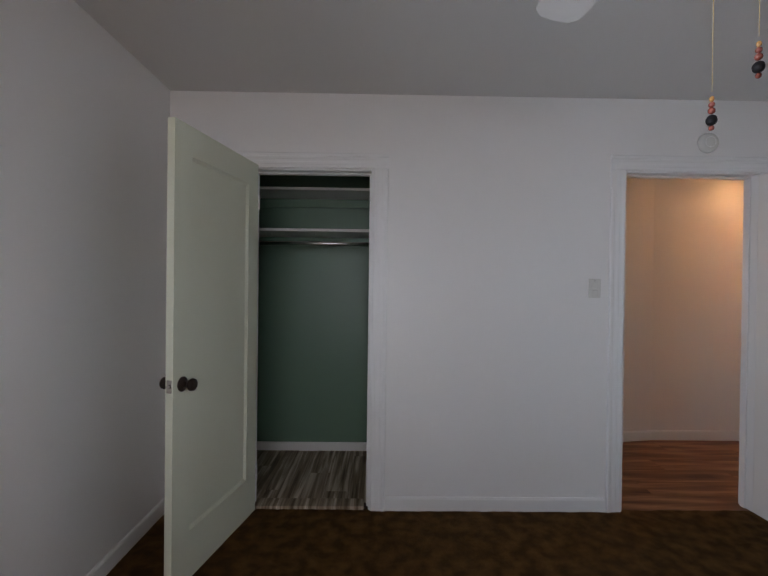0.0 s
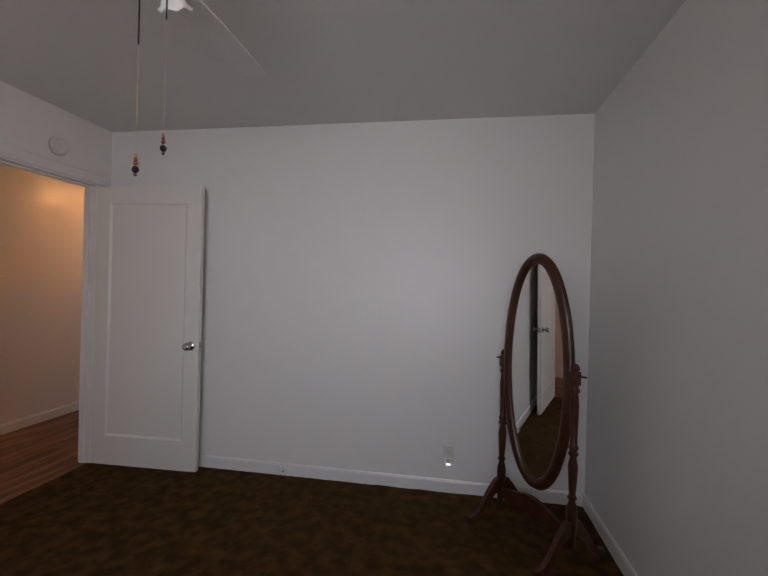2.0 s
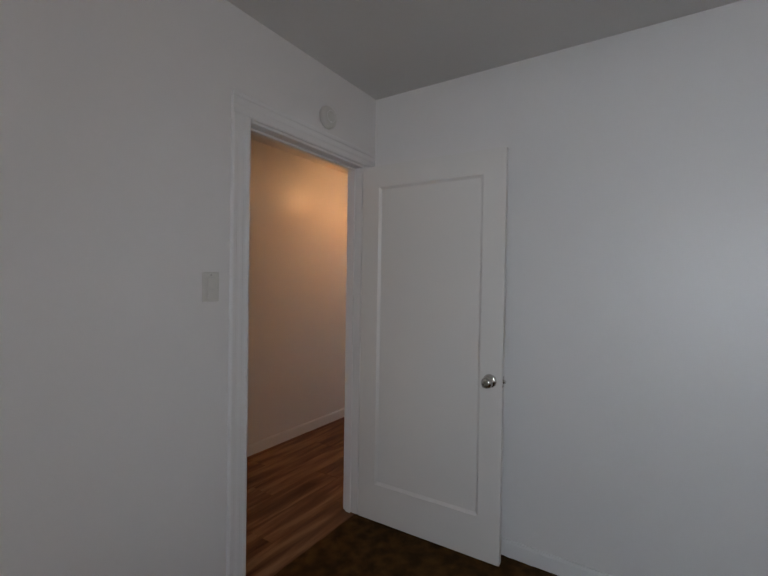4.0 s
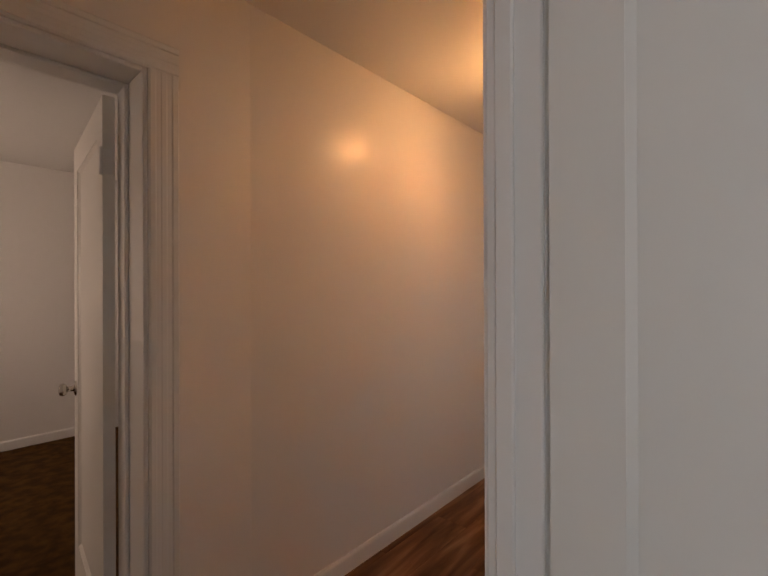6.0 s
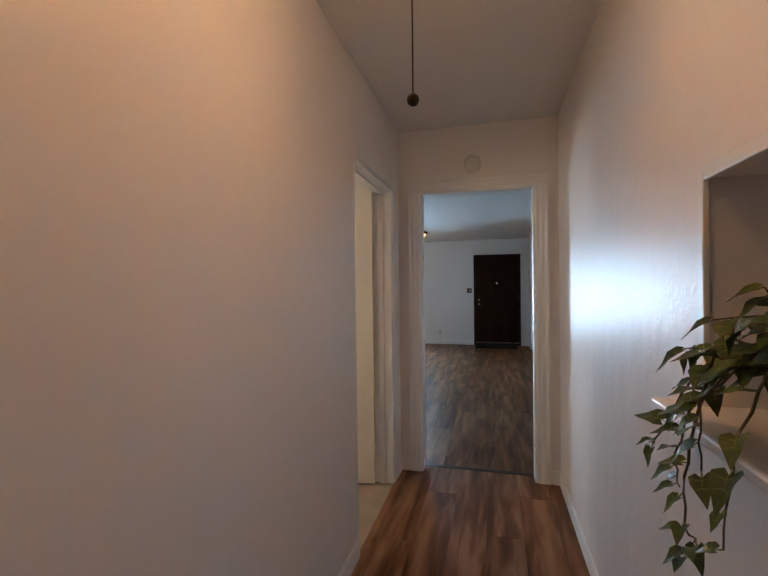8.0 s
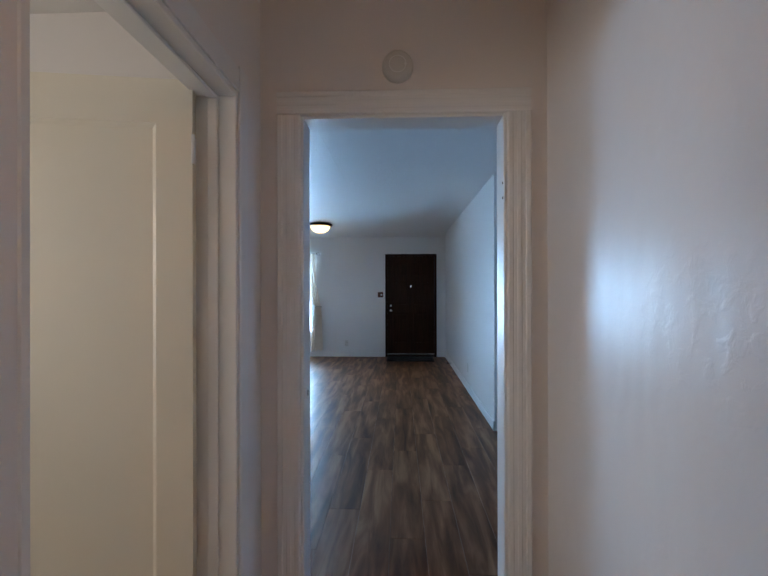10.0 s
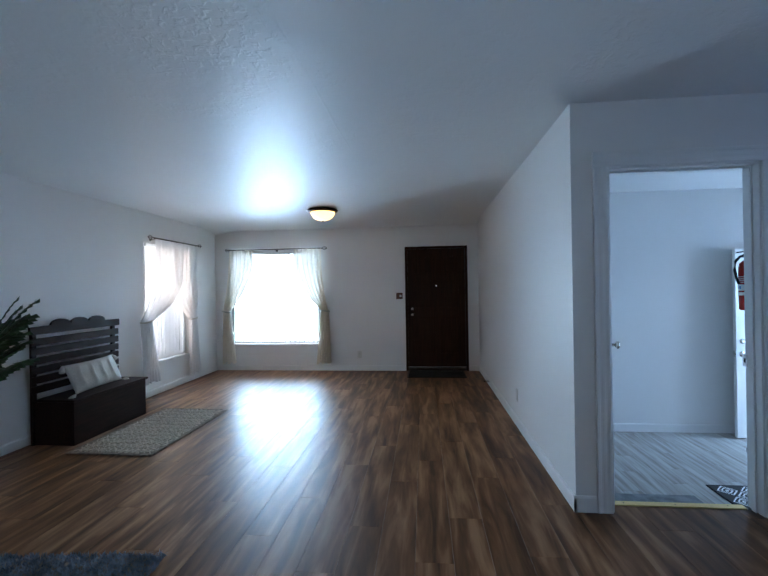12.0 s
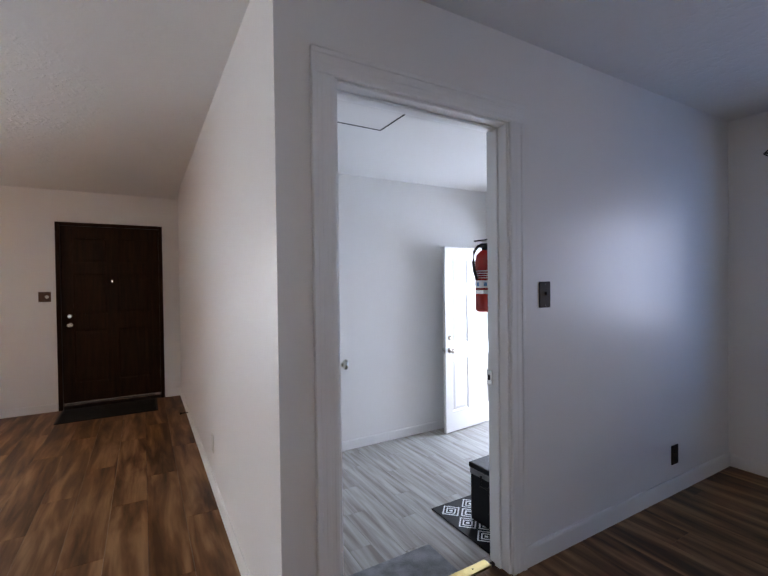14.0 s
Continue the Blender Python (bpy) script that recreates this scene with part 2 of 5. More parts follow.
RED = material("red_enamel", (0.42, 0.018, 0.012), 0.25, vary=0.06)
LABELW = material("label_paper", (0.75, 0.76, 0.76), 0.5, vary=0.02)
LABELB = material("label_blue", (0.08, 0.25, 0.5), 0.5, vary=0.02)
CONCRETE = material("grey_felt", (0.20, 0.205, 0.21), 0.9, scale=14, vary=0.3, bump=0.5, bump_scale=120, stain=0.2, stain_scale=6)
GLASS = clear_glass("window_glass")
MIRROR = material("mirror_silver", (0.88, 0.88, 0.88), 0.01, 1.0, vary=0.0)
SHEER = sheer("sheer_ivory", (0.93, 0.85, 0.74), 0.06, 0.09)
SHEERW = sheer("sheer_white", (0.88, 0.89, 0.90), 0.10, 0.35)
BLIND = sheer("vinyl_blind", (0.86, 0.87, 0.86), 0.03, 0.25)
LINEN = material("linen", (0.62, 0.60, 0.55), 0.9, scale=60, vary=0.08, bump=0.5, bump_scale=200, spec=0.2)
JUTE = material("jute_weave", (0.60, 0.51, 0.41), 0.95, scale=40, vary=0.25, bump=0.6, bump_scale=160, spec=0.1)
JUTED = material("jute_dark", (0.26, 0.21, 0.17), 0.95, scale=40, vary=0.3, bump=0.6, bump_scale=160, spec=0.1)
SHAG = material("blue_grey_shag", (0.20, 0.235, 0.28), 0.95, scale=14, vary=0.5, bump=0.5, bump_scale=150, spec=0.1)
LEAF = material("leaf", (0.055, 0.090, 0.015), 0.42, scale=25, vary=0.4, bump=0.1, spec=0.4)
LEAFV = material("leaf_vein", (0.20, 0.25, 0.06), 0.5, vary=0.2)
PALM = material("palm_leaf", (0.030, 0.065, 0.022), 0.45, scale=20, vary=0.4, spec=0.4)
STEM = material("stem", (0.085, 0.065, 0.03), 0.6, vary=0.2)
POTD = material("maroon_glaze", (0.050, 0.018, 0.018), 0.18, scale=6, vary=0.3)
WHITEPOT = material("white_glaze", (0.75, 0.75, 0.73), 0.25, vary=0.03)
FROST = material("frosted_glass", (0.82, 0.82, 0.80), 0.35, vary=0.03)
FANW = material("fan_white", (0.68, 0.67, 0.65), 0.35, vary=0.02)
HALLGLOW = emitter("amber_shade", (1.0, 0.62, 0.28), 5.0)
BULB = emitter("bulb", (1.0, 0.72, 0.40), 40.0)
ROOMGLOW = emitter("alabaster_bowl", (1.0, 0.66, 0.26), 2.6)
NIGHT = emitter("night_light", (0.55, 0.8, 1.0), 1.3)
PEEPGLOW = emitter("peephole", (0.9, 0.95, 1.0), 6.0)
OUTSIDE = material("pale_paving", (0.42, 0.41, 0.39), 0.9, scale=3, vary=0.15, bump=0.3)
STUCCO = material("stucco", (0.62, 0.60, 0.56), 0.9, scale=10, vary=0.06, bump=0.4, bump_scale=80)
BEADR = material("red_glass_bead", (0.22, 0.05, 0.035), 0.2, vary=0.3)
BEADA = material("amber_bead", (0.40, 0.20, 0.07), 0.2, vary=0.2)


# ---- mesh helpers ----
def box(bm, x0, y0, z0, x1, y1, z1, m=None):
    v = [bm.verts.new((x, y, z)) for z in (z0, z1) for y in (y0, y1) for x in (x0, x1)]
    for f in ((0, 2, 3, 1), (4, 5, 7, 6), (0, 1, 5, 4), (2, 6, 7, 3), (0, 4, 6, 2), (1, 3, 7, 5)):
        bm.faces.new([v[i] for i in f])
    if m is not None:
        for k in v:
            k.co = m @ k.co
    return v


def soft_box(bm, x0, y0, z0, x1, y1, z1, r=0.005, m=None, seg=2):
    t = bmesh.new()
    box(t, x0, y0, z0, x1, y1, z1)
    bmesh.ops.bevel(t, geom=list(t.edges), offset=r, segments=seg, affect="EDGES", profile=0.5)
    merge(bm, t, m)


def merge(bm, other, m=None):
    other.verts.index_update()
    vs = [bm.verts.new(m @ v.co if m is not None else v.co) for v in other.verts]
    for f in other.faces:
        nf = bm.faces.new([vs[v.index] for v in f.verts])
        nf.smooth = f.smooth
    other.free()


def lathe(bm, profile, m=None, seg=20, cap=True):
    """Turns (radius, height) pairs round the local z axis."""
    rings = []
    for r, z in profile:
        ring = []
        for i in range(seg):
            a = 2 * math.pi * i / seg
            p = Vector((r * math.cos(a), r * math.sin(a), z))
            ring.append(bm.verts.new(m @ p if m is not None else p))
        rings.append(ring)
    for a, b in zip(rings, rings[1:]):
        for i in range(seg):
            f = bm.faces.new((a[i], a[(i + 1) % seg], b[(i + 1) % seg], b[i]))
            f.smooth = True
    if cap:
        bm.faces.new(rings[0][::-1])
        bm.faces.new(rings[-1])


def tube(bm, pts, radius, seg=8, smooth=True):
    """A round bar along points; radius may be a list."""
    pts = [Vector(p) for p in pts]
    rad = radius if isinstance(radius, (list, tuple)) else [radius] * len(pts)
    rings = []
    for i, p in enumerate(pts):
        d = (pts[min(i + 1, len(pts) - 1)] - pts[max(i - 1, 0)]).normalized()
        side = d.cross(Vector((0, 0, 1)))
        side = side.normalized() if side.length > 0.01 else Vector((1, 0, 0))
        up = side.cross(d)
        rings.append([bm.verts.new(p + rad[i] * (math.cos(2 * math.pi * k / seg) * side + math.sin(2 * math.pi * k / seg) * up)) for k in range(seg)])
    for a, b in zip(rings, rings[1:]):
        for k in range(seg):
            f = bm.faces.new((a[k], a[(k + 1) % seg], b[(k + 1) % seg], b[k]))
            f.smooth = smooth
    bm.faces.new(rings[0][::-1])
    bm.faces.new(rings[-1])


def mesh_of(name, bm, mat):
    bmesh.ops.recalc_face_normals(bm, faces=list(bm.faces))
    me = bpy.data.meshes.new(name)
    bm.to_mesh(me)
    bm.free()
    me.materials.append(mat)
    return me


def solid(name, bm, mat, label="", category="", kind="", group=""):
    """A top-level thing of one mesh."""
    return tagged(new(name, mesh_of(name, bm, mat)), label, category, group, kind)


def thing(name, m, label, category, group="", kind=""):
    """A top-level thing whose parts are added with part()."""
    ob = new(name)
    ob.matrix_world = m
    return tagged(ob, label, category, group, kind)


def part(name, bm, mat, parent, label="", m=None):
    ob = new(name, mesh_of(name, bm, mat))
    ob.parent = parent
    if m is not None:
        ob.matrix_basis = m
    return tagged(ob, label)


def wall(name, axis, c0, c1, a0, a1, z0, z1, holes=(), mat=None, label="white painted plaster wall", steps=1):
    """A wall across the given axis from c0 to c1, along the other axis from a0 to a1, with openings (a0, a1, z0, z1)."""
    bm = bmesh.new()
    cuts = sorted({a0, a1, *[h[0] for h in holes], *[h[1] for h in holes]})
    cuts = [c for c in cuts if a0 <= c <= a1]
    for p, q in zip(cuts, cuts[1:]):
        spans = [(z0, z1)]
        for h in holes:
            if h[0] <= p and h[1] >= q:
                cut = []
                for s, e in spans:
                    if h[2] > s:
                        cut.append((s, min(e, h[2])))
                    if h[3] < e:
                        cut.append((max(s, h[3]), e))
                spans = cut
        for s, e in spans:
            if axis == "x":
                box(bm, c0, p, s, c1, q, e)
            else:
                box(bm, p, c0, s, q, c1, e)
    return solid(name, bm, mat or WALL, label, "wall", "structure")


PROFILE = ((0.0, 0.0), (0.0, 0.012), (0.006, 0.016), (0.018, 0.016), (0.022, 0.0147), (0.034, 0.0147), (0.038, 0.016), (0.050, 0.016),
           (0.054, 0.0147), (0.066, 0.0147), (0.070, 0.018), (0.084, 0.019), (0.088, 0.016), (0.088, 0.0))


def moulding(bm, p, q, out, face, profile=PROFILE):
    """A strip of the profile from p to q; out: the way its width runs; face: the way it stands proud."""
    p, q, out, face = Vector(p), Vector(q), Vector(out), Vector(face)
    a = [bm.verts.new(p + out * w + face * h) for w, h in profile]
    b = [bm.verts.new(q + out * w + face * h) for w, h in profile]
    for i in range(len(profile) - 1):
        bm.faces.new((a[i], a[i + 1], b[i + 1], b[i]))
    bm.faces.new(a[::-1])
    bm.faces.new(b)


def door_frame(name, axis, c0, c1, a0, a1, top, stop=None, sides=(True, True), lining=True, label="white painted door frame with fluted casing"):
    """Lining, stops and casings of an opening in a wall from c0 to c1 across the axis."""
    frame_ob = thing(name, Matrix.Identity(4), label, "door frame", kind="structure")

    def pt(c, a, z):
        return (c, a, z) if axis == "x" else (a, c, z)

    def bar(part_name, ca, cb, aa, ab, za, zb):
        bm = bmesh.new()
        x = pt(ca, aa, za)
        y = pt(cb, ab, zb)
        soft_box(bm, min(x[0], y[0]), min(x[1], y[1]), za, max(x[0], y[0]), max(x[1], y[1]), zb, 0.003, seg=1)
        part(part_name, bm, TRIM, frame_ob)
    if lining:
        bar("jamb", c0 - 0.003, c1 + 0.003, a0 - 0.002, a0 + 0.018, 0, top)
        bar("jamb", c0 - 0.003, c1 + 0.003, a1 - 0.018, a1 + 0.002, 0, top)
        bar("head_jamb", c0 - 0.003, c1 + 0.003, a0 + 0.018, a1 - 0.018, top - 0.018, top + 0.002)
        if stop is not None:
            bar("stop", stop, stop + 0.035, a0 + 0.018, a0 + 0.030, 0, top - 0.018)
            bar("stop", stop, stop + 0.035, a1 - 0.030, a1 - 0.018, 0, top - 0.018)
            bar("stop", stop, stop + 0.035, a0 + 0.030, a1 - 0.030, top - 0.030, top - 0.018)
    for on, c, s in ((sides[0], c0 - 0.001, -1), (sides[1], c1 + 0.001, 1)):
        if not on:
            continue
        face = pt(s, 0, 0)
        for a, d in ((a0 + 0.006, -1), (a1 - 0.006, 1)):
            bm = bmesh.new()
            moulding(bm, pt(c, a, 0), pt(c, a, top - 0.006), pt(0, d, 0), face)
            part("casing", bm, TRIM, frame_ob)
        bm = bmesh.new()
        moulding(bm, pt(c, a0 - 0.082, top - 0.006), pt(c, a1 + 0.082, top - 0.006), (0, 0, 1), face)
        part("head_casing", bm, TRIM, frame_ob)
    return frame_ob


def baseboard(axis, c, sign, spans, z=0.0, h=0.085, mat=None):
    """Skirting on the face c of a wall; sign: the way the room lies."""
    for a0, a1 in spans:
        bm = bmesh.new()
        prof = ((0, 0), (0.014, 0), (0.014, h - 0.012), (0.009, h), (0, h))
        pts = []
        for a in (a0, a1):
            row = []
            for d, zz in prof:
                p = (c + sign * d, a, z + zz) if axis == "x" else (a, c + sign * d, z + zz)
                row.append(bm.verts.new(p))
            pts.append(row)
        for i in range(5):
            bm.faces.new((pts[0][i], pts[0][(i + 1) % 5], pts[1][(i + 1) % 5], pts[1][i]))
        bm.faces.new(pts[0][::-1])
        bm.faces.new(pts[1])
        solid("baseboard", bm, mat or TRIM, "white painted wooden baseboard", "baseboard", "structure")


def panel_door(name, m, width, height, panels, mat, label, thick=0.035, knob=None, knob_z=0.92, knob_mat=None, raised=False, hinges=True):
    """A door in its own plane: x from the hinge, y the thickness, z up. panels: (x0, z0, x1, z1)."""
    ob = thing(name, m, label, "door")
    bm = bmesh.new()
    xs = sorted({0.0, width, *[p[0] for p in panels], *[p[2] for p in panels]})
    for a, b in zip(xs, xs[1:]):
        spans = [(0.0, height)]
        for p in panels:
            if p[0] <= a and p[2] >= b:
                cut = []
                for s, e in spans:
                    if p[1] > s:
                        cut.append((s, min(e, p[1])))
                    if p[3] < e:
                        cut.append((max(s, p[3]), e))
                spans = cut
        for s, e in spans:
            box(bm, a, 0, s, b, thick, e)
    part("body", bm, mat, ob)
    for x0, z0, x1, z1 in panels:
        bm = bmesh.new()
        q = thick / 2
        box(bm, x0, q - 0.006, z0, x1, q + 0.006, z1)
        for side in (-1, 1):                     # sloped moulding round the panel
            f, g = q + side * q, q + side * 0.006
            w = 0.014
            o = [(x0, z0), (x1, z0), (x1, z1), (x0, z1)]
            i = [(x0 + w, z0 + w), (x1 - w, z0 + w), (x1 - w, z1 - w), (x0 + w, z1 - w)]
            vo = [bm.verts.new((a, f - side * 0.002, b)) for a, b in o]
            vi = [bm.verts.new((a, g + side * 0.0005, b)) for a, b in i]
            for k in range(4):
                bm.faces.new((vo[k], vo[(k + 1) % 4], vi[(k + 1) % 4], vi[k]))
            if raised:
                r = 0.032
                vr = [bm.verts.new((a + r * sa, g + side * 0.007, b + r * sb)) for (a, b), sa, sb in zip(i, (1, -1, -1, 1), (1, 1, -1, -1))]
                for k in range(4):
                    bm.faces.new((vi[k], vi[(k + 1) % 4], vr[(k + 1) % 4], vr[k]))
                bm.faces.new(vr)
        part("panel", bm, mat, ob)
    if knob is not None:
        for side, a in ((-1, 0.0), (1, thick)):
            bm = bmesh.new()
            turn = Matrix.Translation((knob, a, knob_z)) @ pose(0, 0, 0, 90 if side < 0 else -90)
            lathe(bm, ((0.033, 0), (0.033, 0.004), (0.026, 0.008), (0.012, 0.010), (0.011, 0.030), (0.022, 0.036), (0.028, 0.046), (0.026, 0.058), (0.014, 0.064)), turn)
            part("knob", bm, knob_mat or CHROME, ob, "round metal door knob")
        bm = bmesh.new()
        soft_box(bm, width - 0.0005, thick / 2 - 0.012, knob_z - 0.028, width + 0.002, thick / 2 + 0.012, knob_z + 0.028, 0.0008, seg=1)
        lathe(bm, ((0.008, 0), (0.008, 0.010)), Matrix.Translation((width + 0.001, thick / 2, knob_z)) @ pose(0, 0, 0, 0, 90), 10)
        part("latch", bm, CHROME, ob, "metal latch plate on the door's edge")
    if hinges:
        for z in (0.22, height - 0.22):
            bm = bmesh.new()
            lathe(bm, ((0.006, -0.045), (0.006, 0.045)), Matrix.Translation((-0.004, thick + 0.004, z)), 8)
            box(bm, -0.003, thick - 0.028, z - 0.042, 0.001, thick + 0.001, z + 0.042)
            part("hinge", bm, TRIM, ob)
    return ob


# ---- structure: bedroom ----
CB, CH, CL = 2.485, 2.47, 2.44           # ceilings of bedroom, hall, living room
wall("wall_bedroom_north", "y", 2.60, 2.70, -1.31, 2.59, -0.4, 2.6, ((-0.71, 0.025, -0.4, 2.045), (1.52, 2.355, -0.4, 2.06)))
wall("wall_bedroom_west", "x", -1.31, -1.19, -0.98, 2.60, -0.4, 2.6, ((-0.40, 1.10, 0.85, 2.05),))
wall("wall_bedroom_south", "y", -0.98, -0.86, -1.19, 2.59, -0.4, 2.6, ((-0.90, 0.50, 0.85, 2.05),))
wall("wall_bedroom_east", "x", 2.47, 2.59, -0.86, 2.60, -0.4, 2.6)
bm = bmesh.new()
box(bm, -1.19, -0.86, CB, 2.47, 2.60, CB + 0.1)
solid("ceiling", bm, CEIL, "off-white painted bedroom ceiling", "ceiling", "structure")


def carpet(name, x0, y0, x1, y1, step=0.03):
    bm = bmesh.new()
    nx, ny = int((x1 - x0) / step), int((y1 - y0) / step)
    rows = [[bm.verts.new((x0 + (x1 - x0) * i / nx, y0 + (y1 - y0) * j / ny,
                           0.004 + 0.004 * noise.noise(Vector((i * 0.9, j * 0.9, 3))) + 0.003 * noise.noise(Vector((i * 0.2, j * 0.2, 9)))))
             for i in range(nx + 1)] for j in range(ny + 1)]
    for j in range(ny):
        for i in range(nx):
            f = bm.faces.new((rows[j][i], rows[j][i + 1], rows[j + 1][i + 1], rows[j + 1][i]))
            f.smooth = True
    return solid(name, bm, CARPET, "mottled dark brown cut-pile carpet", "carpet", "structure")


bm = bmesh.new()
box(bm, -1.4, -1.1, -0.4, 5.83, 3.78, -0.012)
box(bm, 0.3, 3.78, -0.4, 4.2, 7.2, -0.012)
solid("subfloor", bm, BROWNPL, "rough floor slab under the rooms", "floor", "structure")
carpet("floor_bedroom", -1.19, -0.86, 2.47, 2.61)
carpet("floor_far_bedroom", 0.5, 3.86, 3.9, 7.05, 0.05)
baseboard("y", 2.60, -1, ((-1.19, -0.79), (0.112, 1.433), (2.443, 2.47)))
baseboard("x", -1.19, 1, ((-0.86, 2.60),))
baseboard("y", -0.86, 1, ((-1.19, 2.47),))
baseboard("x", 2.47, -1, ((-0.86, 2.60),))
door_frame("door_frame_closet", "y", 2.60, 2.70, -0.71, 0.025, 2.045, 2.645, (True, False))
door_frame("door_frame_bedroom", "y", 2.60, 2.70, 1.52, 2.355, 2.06, 2.645)

# closet
wall("wall_closet_back", "y", 3.50, 3.58, -1.10, 0.40, -0.4, 2.6, (), GREEN, "green painted closet wall")
wall("wall_closet_west", "x", -1.10, -1.02, 2.70, 3.50, -0.4, 2.6, (), GREEN, "green painted closet wall")
wall("wall_closet_east", "x", 0.32, 0.40, 2.70, 3.50, -0.4, 2.6, (), GREEN, "green painted closet wall")
bm = bmesh.new()
box(bm, -1.02, 2.70, CH, 0.32, 3.50, CH + 0.1)
solid("ceiling_closet", bm, GREEN, "green painted closet ceiling", "ceiling", "structure")
baseboard("y", 3.50, -1, ((-1.02, 0.32),), h=0.07)
for z, d in ((2.036, 0.34), (1.728, 0.40)):
    bm = bmesh.new()
    soft_box(bm, -1.018, 3.498 - d, z, 0.318, 3.498, z + 0.02, 0.002, seg=1)
    ob = solid("closet_shelf", bm, TRIM, "white edged closet shelf board", "shelf")
    bm = bmesh.new()
    soft_box(bm, -1.018, 3.478, z - 0.07, 0.318, 3.496, z - 0.001, 0.002, seg=1)
    part("cleat", bm, GREEN, ob, "green painted cleat")
bm = bmesh.new()
tube(bm, ((-1.018, 3.13, 1.645), (0.318, 3.13, 1.645)), 0.014, 14)
ob = solid("closet_rod", bm, CHROME, "bright metal clothes rod across the closet", "rod")
for x in (-1.012, 0.312):
    bm = bmesh.new()
    lathe(bm, ((0.026, -0.006), (0.026, 0.006)), pose(x, 3.13, 1.645, 0, 90), 14)
    part("socket", bm, CHROME, ob)
bm = bmesh.new()
soft_box(bm, -0.68, 2.600, -0.012, -0.018, 2.70, 0.022, 0.006)
solid("closet_threshold", bm, CLOSETF, "worn wooden closet sill", "threshold", "structure")

# ---- structure: hall ----
wall("wall_hall_south", "y", 2.62, 2.70, 2.59, 5.77, -0.4, 2.6, ((3.22, 3.78, 1.06, 1.56),), HALLLUMP)
bm = bmesh.new()                             # trowelled skim coat on that wall, lumpy under gloss paint
nu, nv = 170, 190
g = []
for j in range(nv + 1):
    row = []
    for i in range(nu + 1):
        x, z = 3.84 + 1.93 * i / nu, 0.086 + (CH - 0.086) * j / nv
        lump = 0.0014 * noise.noise(Vector((x * 9, z * 3.5, 1))) + 0.0008 * noise.noise(Vector((x * 24, z * 9, 4)))
        lump += 0.0020 * max(0, noise.noise(Vector((x * 2.2, z * 2.2, 7)))) * noise.noise(Vector((x * 55, z * 40, 3)))
        edge = min(1, (x - 3.84) / 0.35)
        row.append(bm.verts.new((x, 2.7006 + 0.0032 * edge + lump * edge, z)))
    g.append(row)
for j in range(nv):
    for i in range(nu):
        f = bm.faces.new((g[j][i], g[j][i + 1], g[j + 1][i + 1], g[j + 1][i]))
        f.smooth = True
solid("wall_hall_plaster", bm, HALLLUMP, "lumpy gloss painted plaster on the hall wall", "wall", "structure")
wall("wall_hall_west", "x", 1.10, 1.20, 2.70, 3.93, -0.4, 2.6, (), HALL)
wall("wall_hall_north", "y", 3.80, 3.93, 2.50, 5.77, -0.4, 2.6, ((4.74, 5.54, -0.4, 2.00),), HALL)
bm = bmesh.new()                             # the west stretch of the north wall bends towards the hall
for x0, x1, z0 in ((1.10, 1.32, -0.4), (1.32, 2.10, 2.03), (2.10, 2.50, -0.4)):
    y0, y1 = [3.80 - 0.17 * (2.50 - x) for x in (x0, x1)]
    v = [bm.verts.new(p) for p in ((x0, y0, z0), (x1, y1, z0), (x1, 3.93, z0), (x0, 3.93, z0), (x0, y0, 2.6), (x1, y1, 2.6), (x1, 3.93, 2.6), (x0, 3.93, 2.6))]
    for f in ((0, 1, 2, 3), (7, 6, 5, 4), (0, 4, 5, 1), (1, 5, 6, 2), (2, 6, 7, 3), (3, 7, 4, 0)):
        bm.faces.new([v[i] for i in f])
solid("wall_hall_bend", bm, HALL, "white painted plaster wall with a slight bend", "wall", "structure")
door_frame("door_frame_far_bedroom", "y", 3.70, 3.93, 1.32, 2.10, 2.03, 3.82)
wall("wall_hall_end", "x", 5.77, 5.88, 1.0, 7.0, -0.4, 2.6, ((2.85, 3.65, -0.4, 2.02),), HALL)
bm = bmesh.new()
box(bm, 1.20, 2.70, CH, 5.77, 3.80, CH + 0.1)
solid("ceiling_hall", bm, HALLCEIL, "off-white painted hall ceiling", "ceiling", "structure")
baseboard("y", 2.70, 1, ((2.42, 5.77),))
baseboard("y", 3.80, -1, ((2.50, 4.742), (5.63, 5.77)))
baseboard("x", 5.77, -1, ((2.70, 2.76), (3.74, 3.80)))
bm = bmesh.new()
p, q = Vector((2.195, 3.748, 0)), Vector((2.50, 3.80, 0))
side = Vector((0.17, -1, 0)).normalized()
a = [bm.verts.new(p + side * d + Vector((0, 0, z))) for d, z in ((0, 0), (0.014, 0), (0.014, 0.073), (0.009, 0.085), (0, 0.085))]
b = [bm.verts.new(q + side * d + Vector((0, 0, z))) for d, z in ((0, 0), (0.014, 0), (0.014, 0.073), (0.009, 0.085), (0, 0.085))]
for i in range(5):
    bm.faces.new((a[i], a[(i + 1) % 5], b[(i + 1) % 5], b[i]))
solid("baseboard", bm, TRIM, "white painted wooden baseboard", "baseboard", "structure")
door_frame("door_frame_bath", "y", 3.80, 3.93, 4.74, 5.54, 2.00, 3.855, (False, True))
bm = bmesh.new()                             # plain rounded casing on the hall side
soft_box(bm, 5.535, 3.788, 0, 5.61, 3.80, 2.09, 0.008)
